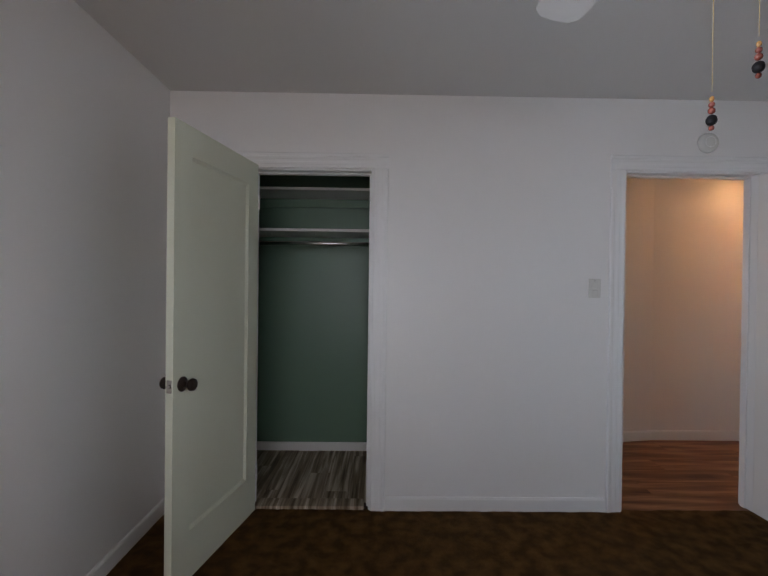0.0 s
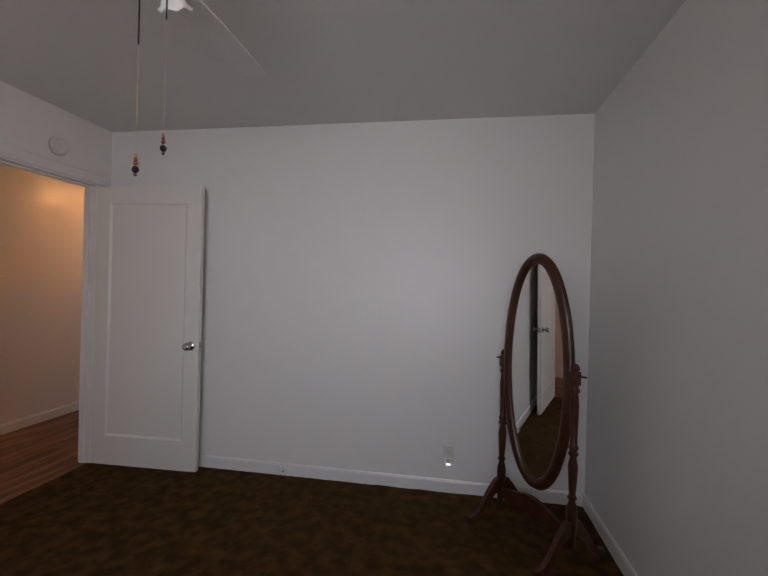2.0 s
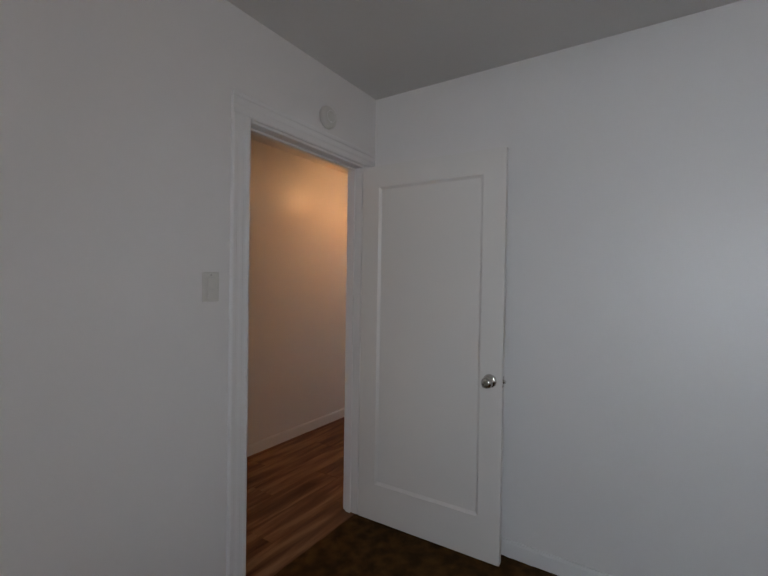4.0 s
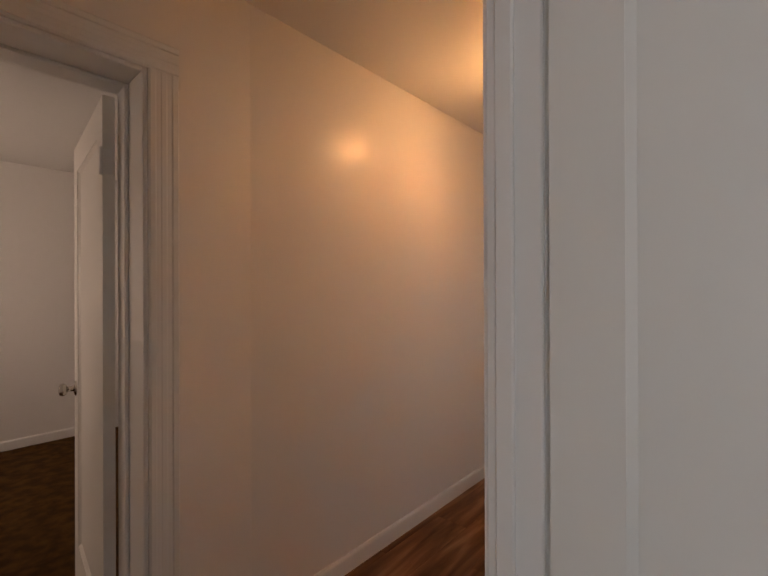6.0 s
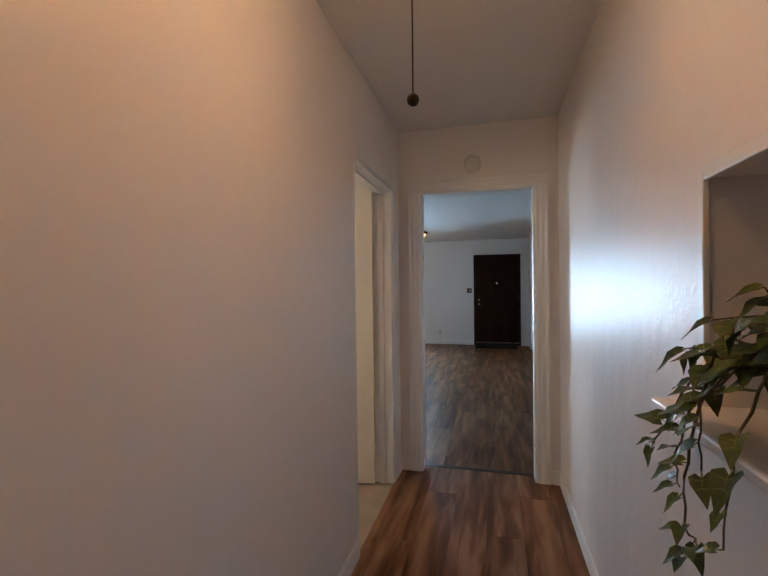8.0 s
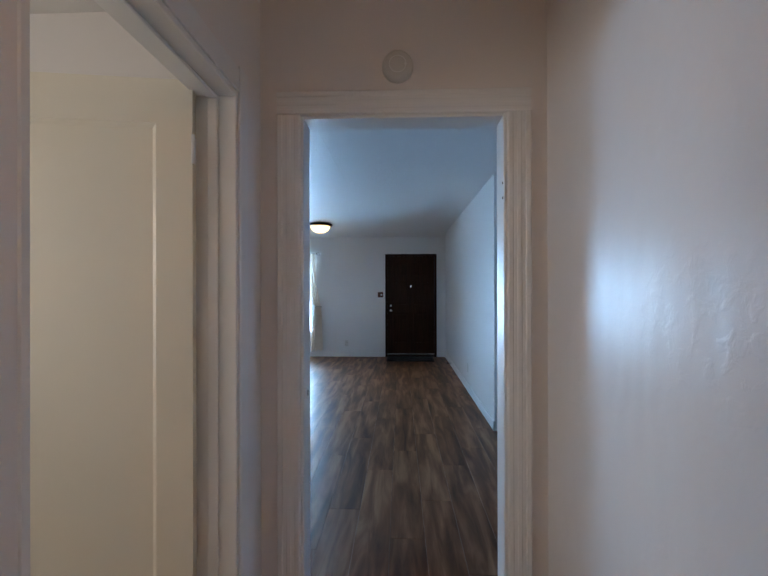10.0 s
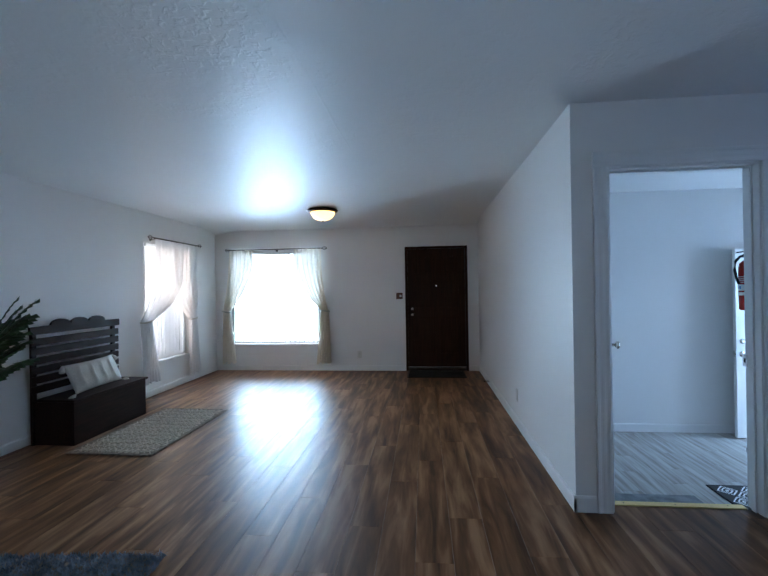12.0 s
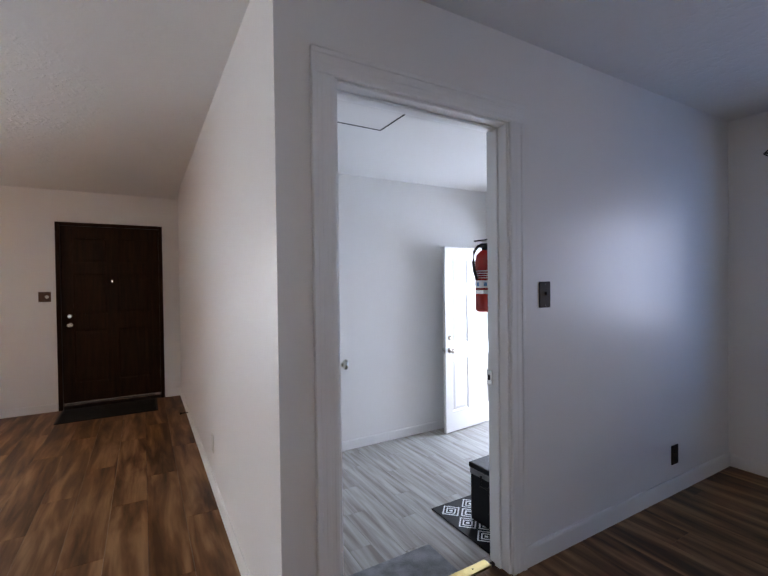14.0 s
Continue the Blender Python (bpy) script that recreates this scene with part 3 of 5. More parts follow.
soft_box(bm, 4.80, 3.790, 2.0, 5.535, 3.80, 2.075, 0.004)
solid("trim_bath", bm, TRIM, "white painted rounded door casing", "trim", "structure")
door_frame("door_frame_hall_end", "x", 5.77, 5.88, 2.85, 3.65, 2.02, None)
bm = bmesh.new()
soft_box(bm, 5.86, 2.87, -0.008, 5.90, 3.63, 0.002, 0.001, seg=1)
solid("floor_strip", bm, BRONZE, "dark joint strip between two laminate floors", "threshold", "structure")

# far bedroom and bath, seen through their doors
wall("wall_far_bedroom_north", "y", 7.05, 7.15, 0.4, 4.0, -0.4, 2.6)
wall("wall_far_bedroom_west", "x", 0.4, 0.5, 3.93, 7.05, -0.4, 2.6, ((5.4, 6.6, 0.9, 2.05),))
wall("wall_far_bedroom_east", "x", 3.9, 4.0, 3.93, 7.05, -0.4, 2.6)
wall("wall_far_bedroom_south", "y", 3.81, 3.93, 0.4, 1.10, -0.4, 2.6)
bm = bmesh.new()
box(bm, 0.5, 3.93, CL, 3.9, 7.05, CL + 0.1)
solid("ceiling_far_bedroom", bm, CEIL, "off-white painted ceiling", "ceiling", "structure")
baseboard("y", 7.05, -1, ((0.5, 3.9),))
baseboard("x", 3.9, -1, ((3.93, 7.05),))
# opening out of view, made up to let the added bath light in
wall("wall_bath_north", "y", 5.6, 5.7, 4.0, 5.77, -0.4, 2.6, ((4.35, 4.95, 1.25, 1.85),))
bm = bmesh.new()
box(bm, 4.0, 3.93, CL, 5.77, 5.6, CL + 0.1)
solid("ceiling_bath", bm, CEIL, "off-white bath ceiling", "ceiling", "structure")
bm = bmesh.new()
box(bm, 4.0, 3.80, -0.4, 5.77, 5.6, 0.001)
solid("floor_bath", bm, material("tan_tile", (0.42, 0.33, 0.24), 0.4, scale=5, vary=0.15, bump=0.1), "tan bathroom floor", "floor", "structure")

# ---- structure: living room and dining corner ----
XE, YN, YS, XK, YD = 12.445, 6.80, 2.368, 8.18, -0.86
wall("wall_living_east", "x", XE, XE + 0.16, YS - 0.2, YN + 0.16, -0.4, 2.6, ((2.58, 3.52, -0.4, 2.00), (4.98, 6.55, 0.44, 2.00)))
wall("wall_living_north", "y", YN, YN + 0.16, 5.88, XE, -0.4, 2.6, ((10.60, 11.62, 0.42, 2.00),))
wall("wall_living_south", "y", YS - 0.12, YS, XK + 0.12, XE, -0.4, 2.6)
wall("wall_kitchen", "x", XK, XK + 0.12, YD, YS, -0.4, 2.6, ((1.31, 2.165, -0.4, 2.055),))
wall("wall_dining_south", "y", YD - 0.14, YD, 5.77, XK + 0.12, -0.4, 2.6, ((6.92, 7.74, 0.92, 1.92),))
wall("wall_dining_west", "x", 5.77, 5.88, YD, 1.0, -0.4, 2.6)
def relief(x, y):
    """Uneven skim coat: broad waves, trowel marks and small lumps."""
    w = 0.004 * noise.noise(Vector((x * 1.1, y * 1.1, 0))) + 0.0016 * noise.noise(Vector((x * 5, y * 7, 2)))
    rough = max(0.0, noise.noise(Vector((x * 1.3, y * 1.3, 5))) + 0.15)
    patch = max(0.0, 1 - ((x - 7.0) / 1.5) ** 2 - ((y - 4.15) / 0.6) ** 2)     # a badly mended stretch
    return w + (rough * 0.0018 + 0.0010 * patch) * noise.noise(Vector((x * 17, y * 17, 8)))


bm = bmesh.new()                             # ceiling, dropped in a soft cove along the outer walls
nx, ny = 260, 300
grid = []
for j in range(ny + 1):
    row = []
    for i in range(nx + 1):
        x, y = 5.88 + (XE - 5.88) * i / nx, YD + (YN - YD) * j / ny
        cove = max(0, 1 - (XE - x) / 0.5) ** 2 * 0.075 + max(0, 1 - (YN - y) / 0.45) ** 2 * 0.06
        wave = relief(x, y)
        row.append(bm.verts.new((x, y, CL - cove + wave)))
    grid.append(row)
for j in range(ny):
    for i in range(nx):
        f = bm.faces.new((grid[j][i], grid[j][i + 1], grid[j + 1][i + 1], grid[j + 1][i]))
        f.smooth = True
box(bm, 5.79, YD - 0.1, CL + 0.03, XE + 0.1, YN + 0.1, CL + 0.15)
for p, q, w in (((7.0, 3.83), (8.30, 3.82), 0.012), ((8.30, 3.82), (9.35, 3.79), 0.008)):   # taped joint standing proud
    n = 30
    for k in range(n):
        s, e = k / n, (k + 1) / n
        xs = [p[0] + (q[0] - p[0]) * t for t in (s, e)]
        ys = [p[1] + (q[1] - p[1]) * t + 0.010 * noise.noise(Vector((x * 5, 1, 7))) for t, x in zip((s, e), xs)]
        v = []
        for x, y in zip(xs, ys):
            z = CL + relief(x, y)
            v += [bm.verts.new((x, y - w * 0.9, z)), bm.verts.new((x, y, z - 0.0010 - 0.0008 * noise.noise(Vector((x * 9, 4, 2))))), bm.verts.new((x, y + w * 0.9, z))]
        bm.faces.new((v[0], v[1], v[4], v[3]))
        bm.faces.new((v[1], v[2], v[5], v[4]))
solid("ceiling_living", bm, CEIL_GLOSS, "glossy painted plaster ceiling with a raised joint", "ceiling", "structure")
baseboard("x", XE, -1, ((YS, 2.53), (3.57, YN)))
baseboard("y", YN, -1, ((5.88, XE),))
baseboard("y", YS, 1, ((XK - 0.014, XE),))
baseboard("x", XK, -1, ((YD, 1.225), (2.250, YS + 0.014)), h=0.095)
baseboard("y", YD, 1, ((5.88, XK),))
baseboard("x", 5.88, 1, ((YD, 2.76), (3.74, YN)))
door_frame("door_frame_kitchen", "x", XK, XK + 0.12, 1.31, 2.165, 2.055, XK + 0.045)
bm = bmesh.new()
box(bm, 5.83, YD - 0.1, -0.4, 8.30, 7.0, -0.012)
box(bm, 8.30, YS - 0.1, -0.4, XE + 0.1, 7.0, -0.012)
solid("subfloor", bm, BROWNPL, "rough floor slab under the rooms", "floor", "structure")

# ---- structure: sunken kitchen porch ----
ZK = -0.33
wall("wall_porch_east", "x", 10.62, 10.74, -1.0, YS - 0.12, -0.5, 2.6)
wall("wall_porch_south", "y", -1.0, -0.88, 8.30, 10.62, -0.5, 2.6, ((9.72, 10.56, ZK, 1.72),))
bm = bmesh.new()
box(bm, 8.30, -0.88, 2.412, 10.62, YS - 0.12, 2.428)
solid("ceiling_porch", bm, CEIL, "white painted porch ceiling", "ceiling", "structure")
bm = bmesh.new()
box(bm, 8.25, -1.0, -0.6, 10.7, YS - 0.1, ZK - 0.012)
solid("subfloor", bm, BROWNPL, "rough floor slab under the porch", "floor", "structure")
baseboard("x", 10.62, -1, ((-0.88, YS - 0.12),), ZK, 0.09)
baseboard("y", -0.88, 1, ((8.30, 9.66),), ZK, 0.09)
bm = bmesh.new()
soft_box(bm, 8.302, 1.36, ZK, 8.755, 2.25, -0.155, 0.008)
solid("step", bm, CONCRETE, "grey felt covered step below the doorway", "step", "structure")
bm = bmesh.new()
soft_box(bm, 8.262, 1.355, -0.012, 8.312, 2.125, 0.006, 0.003)
ob = solid("threshold_strip", bm, BRASS, "brass threshold strip in the doorway", "threshold", "structure")
for y in (1.45, 1.75, 2.05):
    bm = bmesh.new()
    lathe(bm, ((0.004, 0), (0.003, 0.0015)), pose(8.287, y, 0.006), 8)
    part("screw", bm, BRONZE, ob)
hx0, hx1, hy0, hy1 = 8.76, 9.41, 1.27, 1.92
bm = bmesh.new()
for a in ((hx0, hy0, hx1, hy0 + 0.014), (hx0, hy1 - 0.014, hx1, hy1), (hx0, hy0 + 0.014, hx0 + 0.014, hy1 - 0.014), (hx1 - 0.014, hy0 + 0.014, hx1, hy1 - 0.014)):
    box(bm, a[0], a[1], 2.4085, a[2], a[3], 2.4125)
ob = solid("attic_hatch", bm, BLACK, "white attic hatch with a dark gap in the ceiling", "hatch", "structure")
bm = bmesh.new()
box(bm, hx0 + 0.014, hy0 + 0.014, 2.4095, hx1 - 0.014, hy1 - 0.014, 2.4125)
part("panel", bm, CEIL, ob)

# ---- outside ----
bm = bmesh.new()
box(bm, -1500, -1500, -0.75, 1500, 1500, -0.62)
solid("ground", bm, OUTSIDE, "pale paved ground outside the house", "ground", "structure")
bm = bmesh.new()
box(bm, -1.8, -1.6, 2.60, 13.50, 7.45, 2.72)
solid("roof", bm, STUCCO, "flat roof slab with an overhang", "roof", "structure")


# ---- windows ----
def window(name, axis, c, a0, a1, z0, z1, sign, glazing=1, sill=True):
    """A white sash window in an opening; c: the inner wall face, sign: the way the room lies."""
    ob = thing(name, Matrix.Identity(4), "white framed sash window in the wall", "window", kind="structure")

    def pt(d, a):
        return (c - sign * d, a) if axis == "x" else (a, c - sign * d)

    def bar(nm, d0, d1, p0, p1, q0, q1, mat=TRIM):
        bm = bmesh.new()
        s, e = pt(d0, p0), pt(d1, p1)
        box(bm, min(s[0], e[0]), min(s[1], e[1]), q0, max(s[0], e[0]), max(s[1], e[1]), q1)
        return part(nm, bm, mat, ob)
    bar("window_frame", 0.08, 0.13, a0, a0 + 0.05, z0, z1)
    bar("window_frame", 0.08, 0.13, a1 - 0.05, a1, z0, z1)
    bar("window_frame", 0.08, 0.13, a0 + 0.05, a1 - 0.05, z0, z0 + 0.05)
    bar("window_frame", 0.08, 0.13, a0 + 0.05, a1 - 0.05, z1 - 0.05, z1)
    for k in range(1, glazing):
        a = a0 + (a1 - a0) * k / glazing
        bar("mullion", 0.085, 0.125, a - 0.02, a + 0.02, z0 + 0.05, z1 - 0.05)
    pane = bar("pane", 0.103, 0.107, a0 + 0.05, a1 - 0.05, z0 + 0.05, z1 - 0.05, GLASS)
    pane.visible_shadow = False
    if sill:
        bar("window_sill", -0.02, 0.08, a0 - 0.02, a1 + 0.02, z0 - 0.025, z0 + 0.003)
    return ob


window("window_bedroom", "x", -1.19, -0.40, 1.10, 0.85, 2.05, 1, 2)
window("window_bedroom_south", "y", -0.86, -0.90, 0.50, 0.85, 2.05, 1, 2)
window("window_living_east", "x", XE, 4.98, 6.55, 0.44, 2.00, -1, 1)
window("window_living_north", "y", YN, 10.60, 11.62, 0.42, 2.00, -1, 1)
window("window_dining", "y", YD, 6.92, 7.74, 0.92, 1.92, 1, 2)
window("window_far_bedroom", "x", 0.5, 5.4, 6.6, 0.9, 2.05, 1, 2)


# ---- doors ----
def six_panels(w, h):
    c, s = w / 2, 0.105
    rows = ((0.22, 0.80), (0.97, h - 0.52), (h - 0.40, h - 0.13))
    return [(a, z0, b, z1) for z0, z1 in rows for a, b in ((s, c - 0.05), (c + 0.05, w - s))]


panel_door("closet_door", pose(-0.694, 2.585, 0.012, 0, 0, -102), 0.715, 2.035, [(0.105, 0.22, 0.60, 1.90)], DOORC,
           "cream painted one-panel closet door standing open", knob=0.655, knob_z=0.895, knob_mat=BRONZE)
panel_door("bedroom_door", pose(2.322, 2.580, 0.012, 0, 0, -88.3), 0.825, 2.02, [(0.11, 0.21, 0.715, 1.90)], DOORW,
           "white painted one-panel bedroom door standing open", knob=0.765, knob_z=0.89)
panel_door("bath_door", pose(5.508, 3.925, 0.012, 0, 0, 99), 0.76, 2.0, [(0.11, 0.21, 0.65, 1.86)], DOORB,
           "cream painted bathroom door standing open", knob=0.70, knob_z=0.9)
panel_door("kitchen_door", pose(8.285, 2.140, 0.008, 0, 0, -25), 0.77, 2.0, [(0.11, 0.21, 0.66, 1.87)], DOORW,
           "white painted kitchen door standing open", knob=0.665, knob_z=0.89, thick=0.035)
panel_door("far_bedroom_door", pose(2.075, 3.935, 0.012, 0, 0, 84), 0.745, 1.99, [(0.11, 0.21, 0.635, 1.87)], DOORW,
           "white painted bedroom door standing open", knob=0.69, knob_z=0.9)
ob = panel_door("back_door", pose(10.545, -0.885, ZK + 0.012, 0, 0, 96.5), 0.81, 2.03, six_panels(0.81, 2.03), DOORW,
                "white six-panel outer door standing open", knob=0.745, knob_z=0.90, raised=True)
bm = bmesh.new()
lathe(bm, ((0.028, 0), (0.027, 0.010), (0.018, 0.014), (0.016, 0.020)), pose(0.745, 0.035, 1.04, -90))
part("deadbolt", bm, CHROME, ob)

# front door, stained dark, in its dark frame
fd = panel_door("front_door", pose(12.50, 2.585, 0.055, 0, 0, 90), 0.93, 1.935, six_panels(0.93, 1.935), DARKWOOD,
                "dark stained six-panel front door, closed", knob=None, raised=True, hinges=False)
for z, r in ((0.855, 0.030), (0.955, 0.028)):
    bm = bmesh.new()
    lathe(bm, ((r, 0), (r, 0.006), (r * 0.8, 0.012), (0.013, 0.015), (0.012, 0.03), (r * 0.8, 0.036), (r * 0.85, 0.05), (0.012, 0.055)) if z < 0.9 else
          ((r, 0), (r * 0.95, 0.010), (0.02, 0.014), (0.018, 0.02)), pose(0.86, 0.035, z, -90))
    part("knob" if z < 0.9 else "deadbolt", bm, CHROME, fd)
bm = bmesh.new()
lathe(bm, ((0.011, 0), (0.010, 0.004)), pose(0.465, 0.0355, 1.33, -90), 12)
peep = part("peephole", bm, BRASS, fd)
# no hole through the door: the lens itself glows in place of daylight
bm = bmesh.new()
lathe(bm, ((0.007, 0), (0.006, 0.001)), pose(0.465, 0.0398, 1.33, -90), 12)
part("lens", bm, PEEPGLOW, peep, "peephole lens, its own glow standing in for daylight")
bm = bmesh.new()
soft_box(bm, 0.004, 0.0355, -0.02, 0.926, 0.047, 0.012, 0.003)
part("sweep", bm, CHROME, fd, "aluminium sweep along the foot")
for z in (0.25, 1.0, 1.75):
    bm = bmesh.new()
    lathe(bm, ((0.008, -0.05), (0.008, 0.05)), pose(-0.004, 0.038, z), 8)
    part("hinge", bm, BRONZE, fd)
fr = thing("door_frame_front", Matrix.Identity(4), "dark stained front door frame", "door frame", kind="structure")
for a in ((12.428, 2.545, 0, 12.60, 2.585, 2.027), (12.428, 3.515, 0, 12.60, 3.555, 2.027), (12.428, 2.585, 1.990, 12.60, 3.515, 2.027)):
    bm = bmesh.new()
    soft_box(bm, *a, 0.004)
    part("jamb", bm, DARKWOOD, fr)
bm = bmesh.new()
soft_box(bm, 12.455, 2.585, -0.01, 12.60, 3.515, 0.050, 0.004)
part("sill", bm, BRONZE, fr)


# ---- plain glowing distance outside the openings ----
def backdrop(name, x0, y0, x1, y1, z0, z1, strength, color):
    bm = bmesh.new()
    v = [bm.verts.new(p) for p in ((x0, y0, z0), (x1, y1, z0), (x1, y1, z1), (x0, y0, z1))]
    bm.faces.new(v)
    solid(name, bm, emitter(name + "_glow", color, strength, 0.9), "bright hazy distance outside the house", "backdrop", "structure")


backdrop("backdrop_east", 21, -14, 21, 26, -0.6, 7, 4.0, (0.80, 0.91, 1.0))
backdrop("backdrop_north", -4, 20, 21, 20, -0.6, 8, 4.0, (0.80, 0.91, 1.0))
backdrop("backdrop_south", -4, -12, 21, -12, -0.6, 6, 3.0, (0.62, 0.83, 1.0))


# ---- fixtures on the walls ----
def plate(name, axis, c, sign, a, z, mat, label, w=0.072, h=0.115, detail="toggle", dark=None):
    """A switch or socket plate; local x runs along the wall, y out of it."""
    turn = {("x", 1): 90, ("x", -1): -90, ("y", 1): 180, ("y", -1): 0}[(axis, sign)]
    m = (pose(c, a, z, 0, 0, turn) if axis == "x" else pose(a, c, z, 0, 0, turn))
    ob = thing(name, m, label, "switch" if "switch" in name else "outlet")
    bm = bmesh.new()
    soft_box(bm, -w / 2, -0.006, -h / 2, w / 2, 0.001, h / 2, 0.003)
    part("plate", bm, mat, ob)
    if detail == "socket":
        for dz in (0.022, -0.022):
            bm = bmesh.new()
            lathe(bm, ((0.017, 0), (0.016, 0.003)), pose(0, -0.006, dz, 90), 16)
            face = part("socket", bm, mat, ob)
            for dx in (-0.006, 0.006):
                bm = bmesh.new()
                box(bm, dx - 0.0012, -0.0096, dz - 0.004, dx + 0.0012, -0.0088, dz + 0.005)
                part("slot", bm, BLACK, face)
    elif detail == "toggle":
        bm = bmesh.new()
        soft_box(bm, -0.005, -0.018, -0.004, 0.005, -0.005, 0.014, 0.002)
        part("toggle", bm, dark or mat, ob)
    elif detail == "pair":
        for dz in (0.018, -0.032):
            bm = bmesh.new()
            soft_box(bm, -0.017, -0.010, dz - 0.022, 0.017, -0.005, dz + 0.022, 0.003)
            part("rocker", bm, mat, ob)
    elif detail == "knob":
        bm = bmesh.new()
        lathe(bm, ((0.018, 0), (0.016, 0.010), (0.012, 0.014)), pose(0.018, -0.006, 0, 90), 16)
        part("dial", bm, dark or mat, ob, "ivory dial knob")
    for dz in (h * 0.4, -h * 0.4):
        bm = bmesh.new()
        lathe(bm, ((0.003, 0), (0.002, 0.001)), pose(0, -0.006, dz, 90), 8)
        part("screw", bm, CHROME, ob)
    return ob


plate("light_switch", "y", 2.60, -1, 1.352, 1.345, PLATE, "white double rocker switch plate on the wall", detail="pair")
nl = plate("wall_outlet", "x", 2.47, -1, -0.005, 0.252, PLATE, "white outlet with a small glowing night light", detail="socket")
bm = bmesh.new()
soft_box(bm, -0.018, -0.035, -0.050, 0.018, -0.006, -0.012, 0.006)
part("night_light", bm, PLATE, nl)
bm = bmesh.new()
soft_box(bm, -0.014, -0.036, -0.062, 0.014, -0.012, -0.051, 0.003)
part("lens", bm, NIGHT, nl, "glowing bluish lens")
plate("wall_outlet", "x", XE, -1, 4.326, 0.264, PLATE, "white outlet plate on the wall", detail="socket")
plate("light_switch", "x", XE, -1, 3.652, 1.225, WOODPL, "stained wooden switch plate with an ivory dial", w=0.105, h=0.105, detail="knob", dark=PLATE)
plate("light_switch", "x", XK, -1, 1.079, 1.268, BROWNPL, "dark brown switch plate on the wall", detail="toggle", w=0.076, h=0.125)
plate("wall_outlet", "x", XK, -1, -0.115, 0.238, BROWNPL, "dark brown outlet plate on the wall", detail="socket", w=0.076, h=0.12)
plate("wall_outlet", "y", YS, 1, 9.75, 0.30, PLATE, "white blank plate low on the wall", detail="none")
bm = bmesh.new()
soft_box(bm, 2.438, 1.108, 0.012, 2.457, 1.172, 0.072, 0.006)
jk = solid("phone_jack", bm, TRIM, "painted-over phone jack on the baseboard", "jack")
bm = bmesh.new()
lathe(bm, ((0.006, 0), (0.005, 0.003)), pose(2.438, 1.14, 0.042, 0, -90), 8)
part("socket", bm, BLACK, jk)
bm = bmesh.new()
tube(bm, ((11.42, YS + 0.014, 0.06), (11.42, YS + 0.075, 0.06)), 0.006, 8)
ds = solid("door_stop", bm, BRONZE, "dark spring door stop on the baseboard", "door stop")
bm = bmesh.new()
lathe(bm, ((0.011, 0), (0.011, 0.014)), pose(11.42, YS + 0.072, 0.06, -90), 10)
part("tip", bm, BLACK, ds)


def detector(m, r, label):
    bm = bmesh.new()
    lathe(bm, ((r, 0), (r, 0.012), (r * 0.93, 0.024), (r * 0.7, 0.030), (0.004, 0.032)), m, 28)
    ob = solid("smoke_detector", bm, PLATE, label, "detector")
    bm = bmesh.new()
    lathe(bm, ((0.006, 0.0), (0.005, 0.003)), m @ pose(0.0, -r * 0.5, 0.030), 10)
    part("button", bm, FROST, ob)
    bm = bmesh.new()
    lathe(bm, ((r * 0.55, 0.0), (r * 0.55, 0.0015), (r * 0.5, 0.0015), (r * 0.5, 0)), m @ pose(0, 0, 0.0310), 24, False)
    part("ring", bm, FROST, ob)


detector(pose(2.02, 2.60, 2.226, 90), 0.058, "white round smoke detector above the bedroom door")
detector(pose(5.77, 3.268, 2.193, 0, -90), 0.060, "white round smoke detector above the hall opening")
for y, zs in ((2.838, (0.22, 1.72)),):
    for z in zs:
        bm = bmesh.new()
        soft_box(bm, 5.752, 2.866, z - 0.045, 5.80, 2.8695, z + 0.045, 0.001, seg=1)
        solid("hinge_leaf", bm, TRIM, "painted hinge leaf remaining on the jamb", "hinge")
        for dz in (-0.028, 0.028):
            bm = bmesh.new()
            lathe(bm, ((0.005, 0), (0.004, 0.002)), pose(5.775, 2.8695, z + dz, -90), 8)
            solid("screw_hole", bm, BRONZE, "dark open screw hole in the jamb", "screw hole")
bm = bmesh.new()
soft_box(bm, 5.806, 3.628, 0.912, 5.830, 3.6318, 0.958, 0.001, seg=1)
sp = solid("strike_plate", bm, TRIM, "painted-over strike plate on the jamb", "strike plate")
bm = bmesh.new()
box(bm, 5.813, 3.6265, 0.925, 5.823, 3.6282, 0.945)
part("bolt_hole", bm, BLACK, sp)
for n, args in (("strike_plate", (8.250, 1.352, 0.852, 8.285, 1.3565, 0.922)), ("strike_plate", (1.548, 2.620, 0.87, 1.5525, 2.65, 0.93))):
    bm = bmesh.new()
    soft_box(bm, *args, 0.001, seg=1)
    sp = solid(n, bm, CHROME, "worn metal strike plate on the jamb", "strike plate")
    bm = bmesh.new()
    c = Vector(((args[0] + args[3]) / 2, (args[1] + args[4]) / 2, (args[2] + args[5]) / 2))
    box(bm, c.x - 0.006, c.y + 0.0015, c.z - 0.012, c.x + 0.006, c.y + 0.003, c.z + 0.012)
    part("bolt_hole", bm, BLACK, sp)


